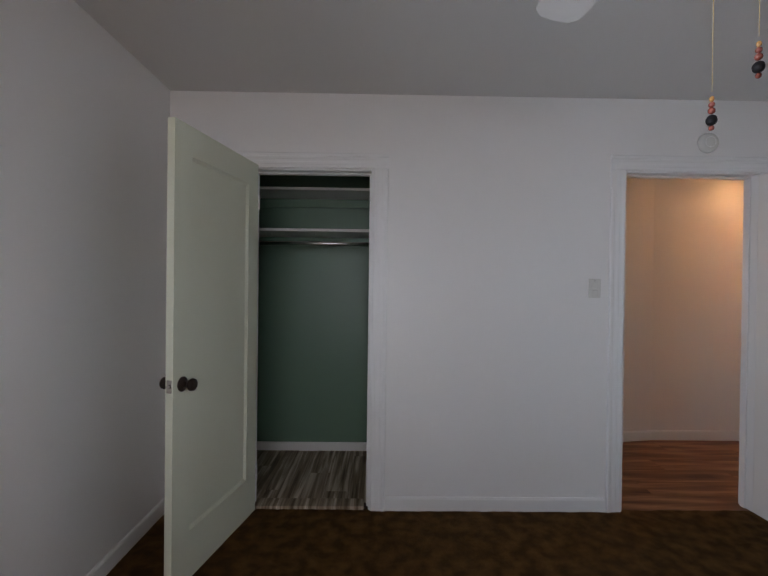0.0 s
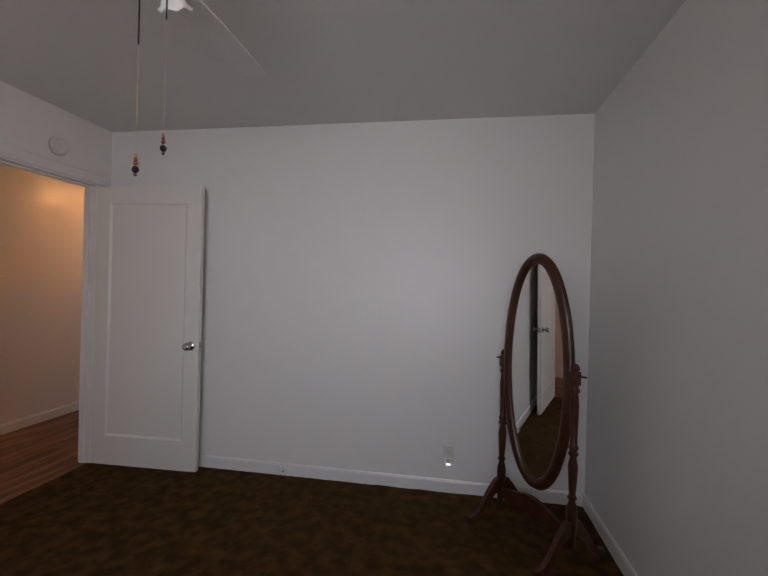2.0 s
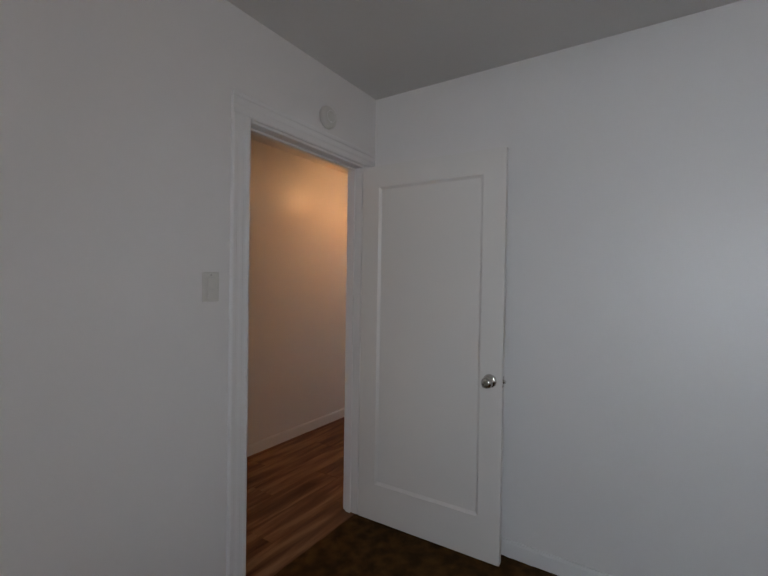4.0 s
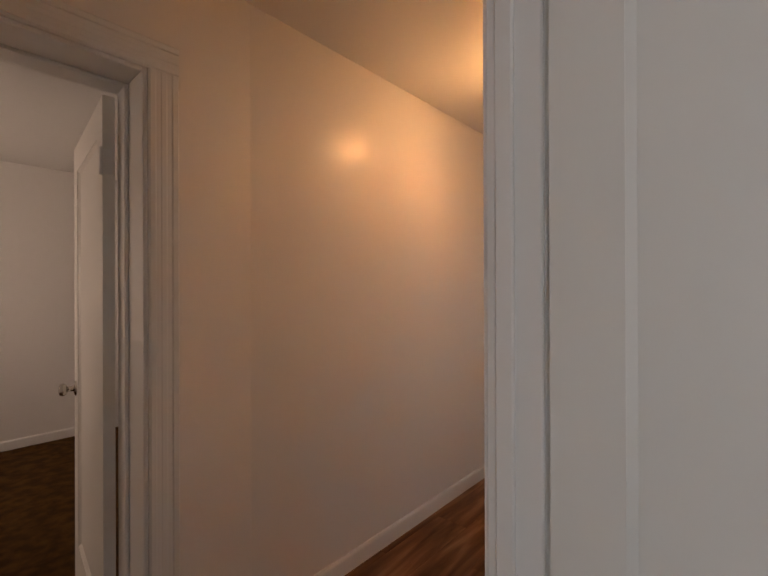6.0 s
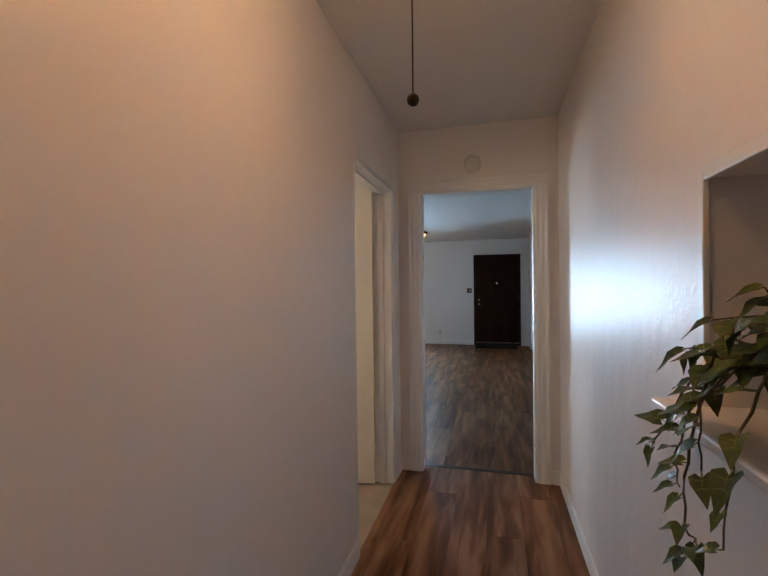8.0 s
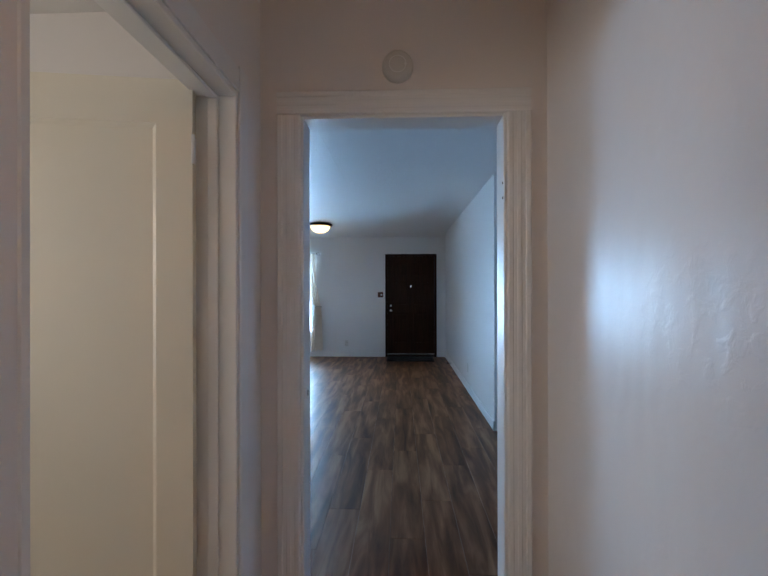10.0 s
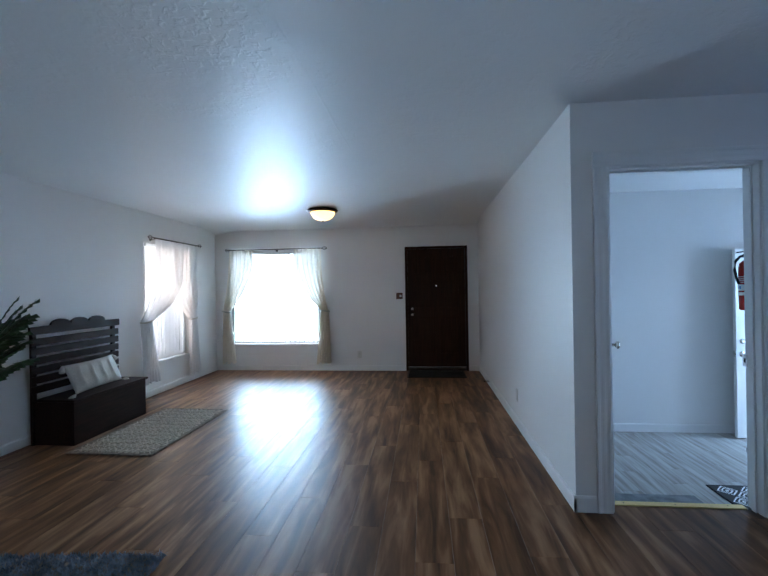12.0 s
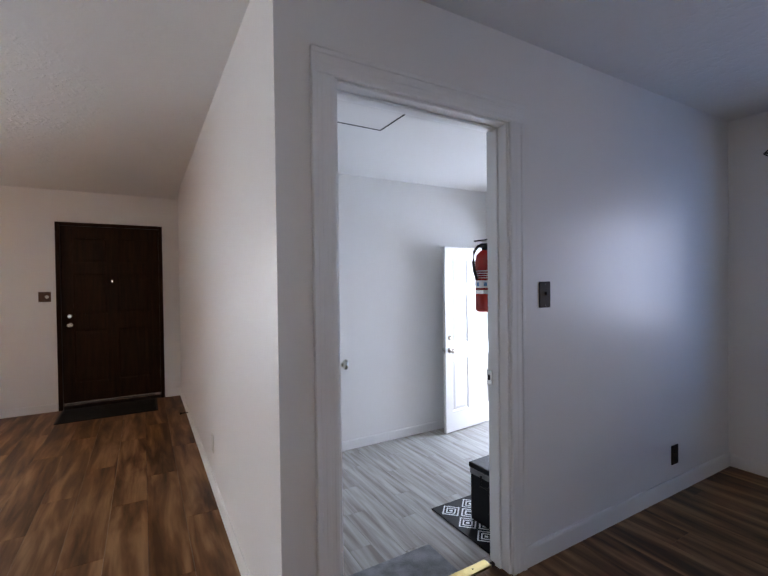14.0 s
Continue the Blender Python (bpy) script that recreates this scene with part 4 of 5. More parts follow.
# ---- ceiling fan ----
fan = thing("ceiling_fan", pose(0.625, 0.805, 0), "white ceiling fan with glass shades and pull chains", "ceiling fan")
bm = bmesh.new()
lathe(bm, ((0.075, 2.484), (0.075, 2.455), (0.03, 2.42), (0.02, 2.40), (0.02, 2.34)), None, 24)
part("mount", bm, FANW, fan)
bm = bmesh.new()
lathe(bm, ((0.03, 2.345), (0.10, 2.335), (0.125, 2.30), (0.125, 2.25), (0.10, 2.215), (0.055, 2.205)), None, 28)
part("motor", bm, FANW, fan)
bm = bmesh.new()
lathe(bm, ((0.06, 2.206), (0.062, 2.195), (0.05, 2.18), (0.05, 2.165), (0.03, 2.155), (0.012, 2.145)), None, 24)
part("light_fitter", bm, FANW, fan)
for k in range(4):
    turn = pose(0, 0, 0, 0, 0, 2 + 90 * k)
    t = bmesh.new()
    pts = [(0.16, 0.052), (0.28, 0.066), (0.54, 0.076), (0.60, 0.068), (0.625, 0.045), (0.63, 0.0)]
    loop = pts + [(x, -y) for x, y in pts[-2::-1]]
    up = [t.verts.new((x, y, 2.2055 + y * 0.2)) for x, y in loop]
    lo = [t.verts.new((x, y, 2.1995 + y * 0.2)) for x, y in loop]
    t.faces.new(up)
    t.faces.new(lo[::-1])
    for i in range(len(loop)):
        t.faces.new((lo[i], lo[(i + 1) % len(loop)], up[(i + 1) % len(loop)], up[i]))
    bm = bmesh.new()
    merge(bm, t, turn)
    blade = part("blade", bm, FANW, fan)
    bm = bmesh.new()
    soft_box(bm, 0.09, -0.018, 2.207, 0.27, 0.018, 2.213, 0.002, turn)
    part("bracket", bm, FANW, blade)
    arm = pose(0, 0, 0.030, 0, 0, 2 + 90 * k)
    bm = bmesh.new()
    tube(bm, [arm @ Vector(p) for p in ((0.03, 0, 2.178), (0.05, 0, 2.192), (0.07, 0, 2.185), (0.078, 0, 2.176))], 0.008, 8)
    a = part("lamp_arm", bm, FANW, fan)
    t = bmesh.new()
    prof = ((0.018, 0.0), (0.028, -0.012), (0.034, -0.035), (0.036, -0.06), (0.046, -0.085), (0.058, -0.098))
    seg = 24
    rings = [[t.verts.new((r * (1 + (0.08 * math.cos(i * math.pi / 2) if j == len(prof) - 1 else 0)) * math.cos(2 * math.pi * i / seg),
                           r * math.sin(2 * math.pi * i / seg), z + (0.006 * math.cos(i * math.pi / 2) if j == len(prof) - 1 else 0)))
              for i in range(seg)] for j, (r, z) in enumerate(prof)]
    for p, q in zip(rings, rings[1:]):
        for i in range(seg):
            f = t.faces.new((p[i], p[(i + 1) % seg], q[(i + 1) % seg], q[i]))
            f.smooth = True
    bm = bmesh.new()
    merge(bm, t, arm @ pose(0.078, 0, 2.178, 0, -32) @ Matrix.Scale(0.82, 4))
    part("shade", bm, FROST, a, "frilled frosted glass shade")
for (x, y, z0, zt), r in (((0.65 - 0.625, 0.847 - 0.805, 1.652, 2.12), 0), ((0.68 - 0.625, 0.788 - 0.805, 1.717, 2.12), 1)):
    bm = bmesh.new()
    n = 90
    for i in range(n):
        z = z0 + 0.06 + (zt - z0 - 0.06) * i / n
        t = bmesh.new()
        bmesh.ops.create_icosphere(t, subdivisions=1, radius=0.0010, matrix=Matrix.Translation((x, y, z)))
        merge(bm, t)
    tube(bm, ((x, y, z0 + 0.05), (x, y, zt)), 0.0005, 4)
    ch = part("pull_chain", bm, BRASS, fan, "fine beaded pull chain")
    bm = bmesh.new()
    tube(bm, ((x, y, zt - (0.13 if r == 0 else 0.05)), (x, y, zt + 0.05)), 0.0022, 6)
    part("chain_sleeve", bm, BRONZE, fan, "dark upper chain sleeve")
    for nm, z, rad, sq, mat in (("bead", 0.038, 0.004, 1.3, BEADA), ("bead", 0.028, 0.0052, 1, BEADR), ("bead", 0.017, 0.006, 1, BEADR), ("bead", 0.0, 0.009, 1.1, BLACK), ("bead", -0.014, 0.0046, 1, BEADR)):
        bm = bmesh.new()
        bmesh.ops.create_uvsphere(bm, u_segments=12, v_segments=8, radius=rad, matrix=Matrix.Translation((x, y, z0 + z)) @ Matrix.Diagonal((1, 1, sq, 1)))
        for f in bm.faces:
            f.smooth = True
        part(nm, bm, mat, ch)


# ---- cheval mirror ----
L, R = Vector((2.245, -0.325, 0)), Vector((1.825, -0.604, 0))
mid = (L + R) / 2
ang = math.degrees(math.atan2((L - R).y, (L - R).x))
chev = thing("cheval_mirror", pose(mid.x, mid.y, 0, 0, 0, ang + 1.4), "cherry stained oval cheval mirror in its stand", "mirror")
HW = (L - R).length / 2
tilt = pose(0, 0, 0.918, -0.8)


def oval_ring(bm, a, b, prof, m, seg=64):
    rings = []
    for i in range(seg):
        t = 2 * math.pi * i / seg
        nrm = Vector((math.cos(t) / a, 0, math.sin(t) / b)).normalized()
        c = Vector((a * math.cos(t), 0, b * math.sin(t)))
        rings.append([bm.verts.new(m @ (c + nrm * o + Vector((0, d, 0)))) for o, d in prof])
    k = len(prof)
    for i in range(seg):
        p, q = rings[i], rings[(i + 1) % seg]
        for j in range(k):
            f = bm.faces.new((p[j], p[(j + 1) % k], q[(j + 1) % k], q[j]))
            f.smooth = True


bm = bmesh.new()
oval_ring(bm, 0.202, 0.597, ((-0.016, 0.004), (-0.007, 0.019), (0.016, 0.024), (0.037, 0.016), (0.047, 0.0), (0.040, -0.013), (-0.016, -0.013)), tilt)
part("oval_frame", bm, CHERRY, chev)
bm = bmesh.new()
seg = 64
ctr = [bm.verts.new(tilt @ Vector((0.194 * math.cos(2 * math.pi * i / seg), 0.005, 0.589 * math.sin(2 * math.pi * i / seg)))) for i in range(seg)]
bm.faces.new(ctr)
part("mirror_glass", bm, MIRROR, chev, "silvered mirror glass")
for s in (-1, 1):
    bm = bmesh.new()
    lathe(bm, [(1.2 * r, z) for r, z in ((0.017, 0.10), (0.020, 0.20), (0.022, 0.28), (0.018, 0.31), (0.012, 0.33), (0.020, 0.345), (0.013, 0.36), (0.017, 0.42), (0.020, 0.50), (0.013, 0.545),
               (0.021, 0.56), (0.014, 0.575), (0.021, 0.59), (0.014, 0.605), (0.016, 0.70), (0.018, 0.80), (0.013, 0.855), (0.022, 0.87), (0.014, 0.885), (0.014, 0.90))], pose(s * HW, 0, 0), 18)
    post = part("post", bm, CHERRY, chev)
    bm = bmesh.new()
    soft_box(bm, s * HW - 0.021, -0.021, 0.895, s * HW + 0.021, 0.021, 0.965, 0.007)
    lathe(bm, ((0.012, 0.963), (0.020, 0.972), (0.021, 0.985), (0.012, 0.998), (0.004, 1.002)), pose(s * HW, 0, 0), 16)
    part("finial", bm, CHERRY, post)
    bm = bmesh.new()
    tube(bm, ((s * 0.225, 0, 0.945), (s * (HW + 0.04), 0, 0.945)), 0.006, 8)
    ring = [(s * (HW + 0.05 + 0.012 * math.cos(t)), 0.012 * math.sin(t), 0.945) for t in [i * math.pi / 6 for i in range(13)]]
    tube(bm, ring, 0.003, 6)
    part("pivot_bolt", bm, BRONZE, post)
    for d in (-1, 1):                         # arched feet before and behind the post
        bm = bmesh.new()
        prof = [(0.0, 0.245, 0.085), (0.05, 0.225, 0.075), (0.10, 0.165, 0.06), (0.145, 0.095, 0.05), (0.19, 0.052, 0.042), (0.235, 0.042, 0.034)]
        rows = []
        for o, top, th in prof:
            rows.append([bm.verts.new((s * HW + sx * 0.014, d * o, z)) for sx, z in ((-1, top), (1, top), (1, top - th), (-1, top - th))])
        for p, q in zip(rows, rows[1:]):
            for j in range(4):
                bm.faces.new((p[j], p[(j + 1) % 4], q[(j + 1) % 4], q[j]))
        bm.faces.new(rows[0])
        bm.faces.new(rows[-1][::-1])
        foot = part("foot", bm, CHERRY, chev)
        bm = bmesh.new()
        lathe(bm, ((0.012, 0.0), (0.012, 0.012)), pose(s * HW, d * 0.225, 0.001), 10)
        part("pad", bm, BRONZE, foot)
bm = bmesh.new()                              # shaped stretcher
n = 24
rows = []
for i in range(n + 1):
    u = -1 + 2 * i / n
    top = 0.225 + 0.025 * math.cos(u * math.pi) - 0.02
    bot = top - 0.075 - 0.02 * math.cos(u * math.pi)
    rows.append([bm.verts.new((u * (HW - 0.01), y, z)) for y, z in ((-0.011, top), (0.011, top), (0.011, bot), (-0.011, bot))])
for p, q in zip(rows, rows[1:]):
    for j in range(4):
        bm.faces.new((p[j], p[(j + 1) % 4], q[(j + 1) % 4], q[j]))
bm.faces.new(rows[0])
bm.faces.new(rows[-1][::-1])
part("stretcher", bm, CHERRY, chev)


# ---- hall: lamp, niche, ivy ----
hl = thing("hall_lamp", pose(3.571, 3.255, 0), "bronze hall ceiling lamp with a lit bell shade", "ceiling lamp")
bm = bmesh.new()
lathe(bm, ((0.064, 2.4695), (0.064, 2.462), (0.057, 2.447), (0.042, 2.437), (0.030, 2.431)), None, 28)
part("canopy", bm, BRONZE, hl)
bm = bmesh.new()
prof = ((0.034, 2.405), (0.040, 2.385), (0.043, 2.35), (0.047, 2.31), (0.058, 2.275), (0.074, 2.250), (0.071, 2.249), (0.055, 2.276), (0.044, 2.312), (0.040, 2.35), (0.036, 2.385), (0.030, 2.404))
prof = [(r, 2.29 + (z - 2.25) * 0.94) for r, z in prof]
lathe(bm, prof, None, 32, False)
part("shade", bm, HALLGLOW, hl, "glowing amber glass bell shade")
bm = bmesh.new()
bmesh.ops.create_uvsphere(bm, u_segments=16, v_segments=10, radius=0.024, matrix=Matrix.Translation((0, 0, 2.345)) @ Matrix.Diagonal((1, 1, 1.4, 1)))
for f in bm.faces:
    f.smooth = True
part("bulb", bm, BULB, hl, "lit light bulb")
bm = bmesh.new()
tube(bm, ((0, 0.027, 2.432), (0, 0.027, 1.712)), 0.0016, 6)
cord = part("pull_cord", bm, BRONZE, hl, "thin dark pull cord")
bm = bmesh.new()
bmesh.ops.create_uvsphere(bm, u_segments=14, v_segments=10, radius=0.0125, matrix=Matrix.Translation((0, 0.027, 1.704)))
for f in bm.faces:
    f.smooth = True
part("cord_ball", bm, BRONZE, cord)
lamp = new("hall_lamp_light", bpy.data.lights.new("hall_lamp_light", "POINT"))
lamp.data.energy, lamp.data.color, lamp.data.shadow_soft_size = 4.9, (1.0, 0.61, 0.29), 0.07
lamp.location = (3.571, 3.255, 2.262)

bm = bmesh.new()                              # niche behind the hall's south wall
box(bm, 3.20, 2.30, 1.04, 3.22, 2.62, 1.58)
box(bm, 3.78, 2.30, 1.04, 3.80, 2.62, 1.58)
box(bm, 3.22, 2.30, 1.56, 3.78, 2.62, 1.58)
box(bm, 3.22, 2.30, 1.04, 3.78, 2.32, 1.56)
box(bm, 3.22, 2.32, 1.04, 3.78, 2.62, 1.06)
solid("wall_niche", bm, HALL, "painted recess in the hall wall", "niche", "structure")
tn = thing("trim_niche", Matrix.Identity(4), "white painted trim and sill of the wall niche", "trim", kind="structure")
for a in ((3.775, 2.699, 1.06, 3.80, 2.712, 1.585), (3.20, 2.699, 1.06, 3.225, 2.712, 1.585), (3.225, 2.699, 1.555, 3.775, 2.712, 1.585)):
    bm = bmesh.new()
    soft_box(bm, *a, 0.003)
    part("casing", bm, TRIM, tn)
bm = bmesh.new()
soft_box(bm, 3.14, 2.60, 1.061, 3.84, 2.79, 1.085, 0.006)
part("sill", bm, TRIM, tn)

ivy = thing("potted_ivy", pose(3.48, 2.63, 1.085), "trailing variegated ivy in a maroon glazed pot", "plant")
bm = bmesh.new()
lathe(bm, ((0.055, 0.0), (0.065, 0.01), (0.085, 0.06), (0.092, 0.11), (0.088, 0.135), (0.094, 0.145), (0.086, 0.148), (0.080, 0.125), (0.02, 0.12)), None, 28)
part("pot", bm, POTD, ivy, "maroon glazed pot")


def ivy_leaf(bm, m, s):
    """A five-pointed ivy blade, folded along its midrib and drooping at the tip."""
    half = ((0.0, 0.0), (0.24, -0.24), (0.44, -0.04), (0.38, 0.32), (0.20, 0.72), (0.0, 1.15))
    def up(x, y):
        return 0.28 * abs(x) - 0.16 * y * y
    c = [bm.verts.new(m @ (Vector((0, y, up(0, y))) * s)) for y in (0.0, 0.2, 0.45, 0.75, 1.15)]
    for sd in (-1, 1):
        e = [bm.verts.new(m @ (Vector((sd * x, y, up(x, y) + 0.05 * math.sin(7 * y))) * s)) for x, y in half[1:-1]]
        for quad in ((c[0], e[0], e[1], c[1]), (c[1], e[1], e[2], c[2]), (c[2], e[2], e[3], c[3]), (c[3], e[3], c[4])):
            f = bm.faces.new(quad if sd > 0 else quad[::-1])
            f.smooth = True


def ivy_vein(bm, m, s):
    for pts in (((0, 0.02), (0, 1.05)), ((0, 0.15), (0.42, 0.10)), ((0, 0.15), (-0.42, 0.10)), ((0, 0.42), (0.24, 0.55)), ((0, 0.42), (-0.24, 0.55))):
        (x0, y0), (x1, y1) = pts
        d = Vector((x1 - x0, y1 - y0, 0)).normalized()
        w = Vector((-d.y, d.x, 0)) * 0.016
        v = []
        for (x, y), k in ((pts[0], 1), (pts[1], 0.2)):
            z = 0.28 * abs(x) - 0.16 * y * y + 0.035
            v += [bm.verts.new(m @ ((Vector((x, y, z)) + w * k) * s)), bm.verts.new(m @ ((Vector((x, y, z)) - w * k) * s))]
        bm.faces.new((v[0], v[1], v[3], v[2]))


rng = random.Random(11)
vines = (((0.00, 0.05, 0.12), (0.08, 0.14, 0.17), (0.14, 0.18, 0.06), (0.20, 0.20, -0.04), (0.22, 0.20, -0.06)),
         ((0.02, 0.05, 0.12), (0.05, 0.17, 0.14), (0.04, 0.21, 0.00), (0.05, 0.215, -0.12), (0.02, 0.21, -0.14), (0.04, 0.215, -0.17)),
         ((0.03, 0.02, 0.12), (0.10, 0.14, 0.12), (0.11, 0.19, 0.02), (0.12, 0.20, -0.06), (0.10, 0.20, -0.09)),
         ((-0.02, 0.05, 0.12), (-0.06, 0.15, 0.16), (-0.07, 0.20, 0.04), (-0.06, 0.21, -0.10)),
         ((0.04, 0.00, 0.12), (0.10, 0.06, 0.20), (0.17, 0.12, 0.19)),
         ((-0.03, 0.02, 0.12), (-0.10, 0.08, 0.20), (-0.14, 0.12, 0.16)),
         ((0.00, 0.03, 0.12), (0.02, 0.07, 0.20), (0.04, 0.11, 0.25)),
         ((0.03, 0.04, 0.12), (0.10, 0.12, 0.15), (0.15, 0.17, 0.14)),
         ((-0.01, 0.05, 0.12), (0.00, 0.12, 0.17), (-0.02, 0.17, 0.14)),
         ((0.02, 0.05, 0.12), (0.06, 0.13, 0.13), (0.08, 0.18, 0.06)),
         ((-0.02, 0.03, 0.12), (-0.05, 0.10, 0.19), (-0.04, 0.17, 0.20)),
         ((-0.01, 0.05, 0.12), (0.01, 0.14, 0.15), (0.02, 0.20, 0.08), (0.0, 0.21, -0.02)))
for path in vines:
    bm = bmesh.new()
    pts = []
    for i in range(len(path) - 1):
        for k in range(5):
            pts.append(Vector(path[i]).lerp(Vector(path[i + 1]), k / 5) + Vector((rng.uniform(-1, 1), rng.uniform(-0.5, 1), rng.uniform(-1, 1))) * 0.004)
    pts.append(Vector(path[-1]))
    tube(bm, pts, [0.0030 * (1 - 0.6 * i / len(pts)) for i in range(len(pts))], 6)
    vine = part("vine", bm, STEM, ivy)
    for i in range(3, len(pts), 1 if path[-1][2] > 0 else 2):
        p = pts[i]
        s = rng.uniform(0.034, 0.052) * (0.66 if p.z < -0.02 else 1.0)
        d = Vector((rng.uniform(-1, 1), rng.uniform(0.1, 1.2), rng.uniform(-1.0, 0.15))).normalized()
        x = d.cross(Vector((0, 0.6, 1))).normalized()
        z = x.cross(d)
        base = p + d * 0.012
        m = Matrix.Translation(base) @ Matrix((x, d, z)).transposed().to_4x4()
        bm = bmesh.new()
        ivy_leaf(bm, m, s)
        leaf = part("leaf", bm, LEAF, vine)
        if i % 2 == 1 or len(path) < 4:
            bm = bmesh.new()
            ivy_vein(bm, m, s)
            tube(bm, (p, base), 0.0012, 5)
            part("leaf_vein", bm, LEAFV, vine, "pale yellow-green leaf veins")


# ---- living room ----
cl = thing("ceiling_lamp", pose(11.15, 4.60, 0), "bronze rimmed ceiling lamp with a lit marbled glass bowl", "ceiling lamp")
bm = bmesh.new()
lathe(bm, ((0.10, 2.4395), (0.195, 2.432), (0.205, 2.418), (0.200, 2.405), (0.185, 2.395), (0.165, 2.392)), None, 40)
part("rim", bm, BRONZE, cl)
bm = bmesh.new()
lathe(bm, ((0.165, 2.393), (0.155, 2.360), (0.130, 2.325), (0.090, 2.298), (0.045, 2.284), (0.006, 2.280)), None, 40)
part("bowl", bm, ROOMGLOW, cl, "glowing marbled glass bowl")
bm = bmesh.new()
lathe(bm, ((0.012, 2.282), (0.010, 2.272), (0.004, 2.266)), None, 12)
part("finial", bm, BRONZE, cl)


def curtain(name, axis, c, sign, a_rod0, a_rod1, a_tie, tie_w, a_bot, bot_w, z_tie, z_bot, mat, seed, label, swag=2.3):
    """A sheer panel gathered on its rod, drawn aside to a tie and falling from it."""
    ob = thing(name, Matrix.Identity(4), label, "curtain")
    r = random.Random(seed)
    ph = r.uniform(0, 6)
    bm = bmesh.new()
    nu, nv = 64, 48
    zt = 2.035
    rows = []
    for j in range(nv + 1):
        v = j / nv
        z = zt + (z_bot - zt) * v
        vt = (zt - z_tie) / (zt - z_bot)
        if v < vt:
            k = v / vt
            k = k ** swag
            lo = a_rod0 + (a_tie - tie_w / 2 - a_rod0) * k
            hi = a_rod1 + (a_tie + tie_w / 2 - a_rod1) * k
            amp = 0.016 + 0.012 * k
        else:
            k = ((v - vt) / (1 - vt)) ** 0.6
            lo = a_tie - tie_w / 2 + (a_bot - bot_w / 2 - a_tie + tie_w / 2) * k
            hi = a_tie + tie_w / 2 + (a_bot + bot_w / 2 - a_tie - tie_w / 2) * k
            amp = 0.028
        row = []
        for i in range(nu + 1):
            u = i / nu
            a = lo + (hi - lo) * u
            d = amp * (math.sin(u * 38 + ph) + 0.5 * math.sin(u * 71 + ph * 2 + v * 3)) + 0.010 * math.sin(v * 9 + u * 5)
            sag = 0.03 * math.sin(u * math.pi) * (1 if v < vt else 0) * v
            zz = z - sag + (0.015 * math.sin(u * 16 + ph) if j == nv else 0)
            p = c + sign * (0.075 + d)
            row.append(bm.verts.new((p, a, zz) if axis == "x" else (a, p, zz)))
        rows.append(row)
    for p, q in zip(rows, rows[1:]):
        for i in range(nu):
            f = bm.faces.new((p[i], p[i + 1], q[i + 1], q[i]))
            f.smooth = True
    part("sheer_panel", bm, mat, ob)
    bm = bmesh.new()
    n = 20
    ring = []
    for i in range(n + 1):
        t = 2 * math.pi * i / n
        p, a = c + sign * (0.075 + 0.055 * math.sin(t)), a_tie + (tie_w / 2 + 0.02) * math.cos(t)
        ring.append((p, a, z_tie + 0.012 * math.cos(t)) if axis == "x" else (a, p, z_tie + 0.012 * math.cos(t)))
    tube(bm, ring, 0.010, 8)
    part("tieback", bm, LINEN, ob, "twisted cloth tieback")
    return ob


def rod(name, axis, c, sign, a0, a1, z):
    ob = thing(name, Matrix.Identity(4), "dark bronze curtain rod with open twisted finials", "curtain rod")

    def pt(a, d, zz):
        return (c + sign * d, a, zz) if axis == "x" else (a, c + sign * d, zz)
    bm = bmesh.new()
    tube(bm, (pt(a0, 0.075, z), pt(a1, 0.075, z)), 0.008, 10)
    part("pole", bm, BRONZE, ob)
    for a, s in ((a0, -1), (a1, 1)):
        bm = bmesh.new()
        for k in (-1, 1):
            for h in (0, 1):
                pts = []
                for i in range(9):
                    t = i / 8
                    w = 0.026 * math.sin(t * math.pi)
                    pts.append(pt(a + s * 0.085 * t, 0.075 + (k * w if h else 0), z + (0 if h else k * w)))
                tube(bm, pts, 0.004, 6)
        part("finial", bm, BRONZE, ob)
    for a in (a0 + 0.06, (a0 + a1) / 2, a1 - 0.06):
        bm = bmesh.new()
        tube(bm, (pt(a, 0.0, z - 0.02), pt(a, 0.05, z - 0.02), pt(a, 0.075, z - 0.006)), 0.006, 8)
        lathe(bm, ((0.018, 0), (0.018, 0.006)), (pose(c, a, z - 0.02, 0, 90 * sign) if axis == "x" else pose(a, c, z - 0.02, -90 * sign)), 12)
        part("bracket", bm, BRONZE, ob)


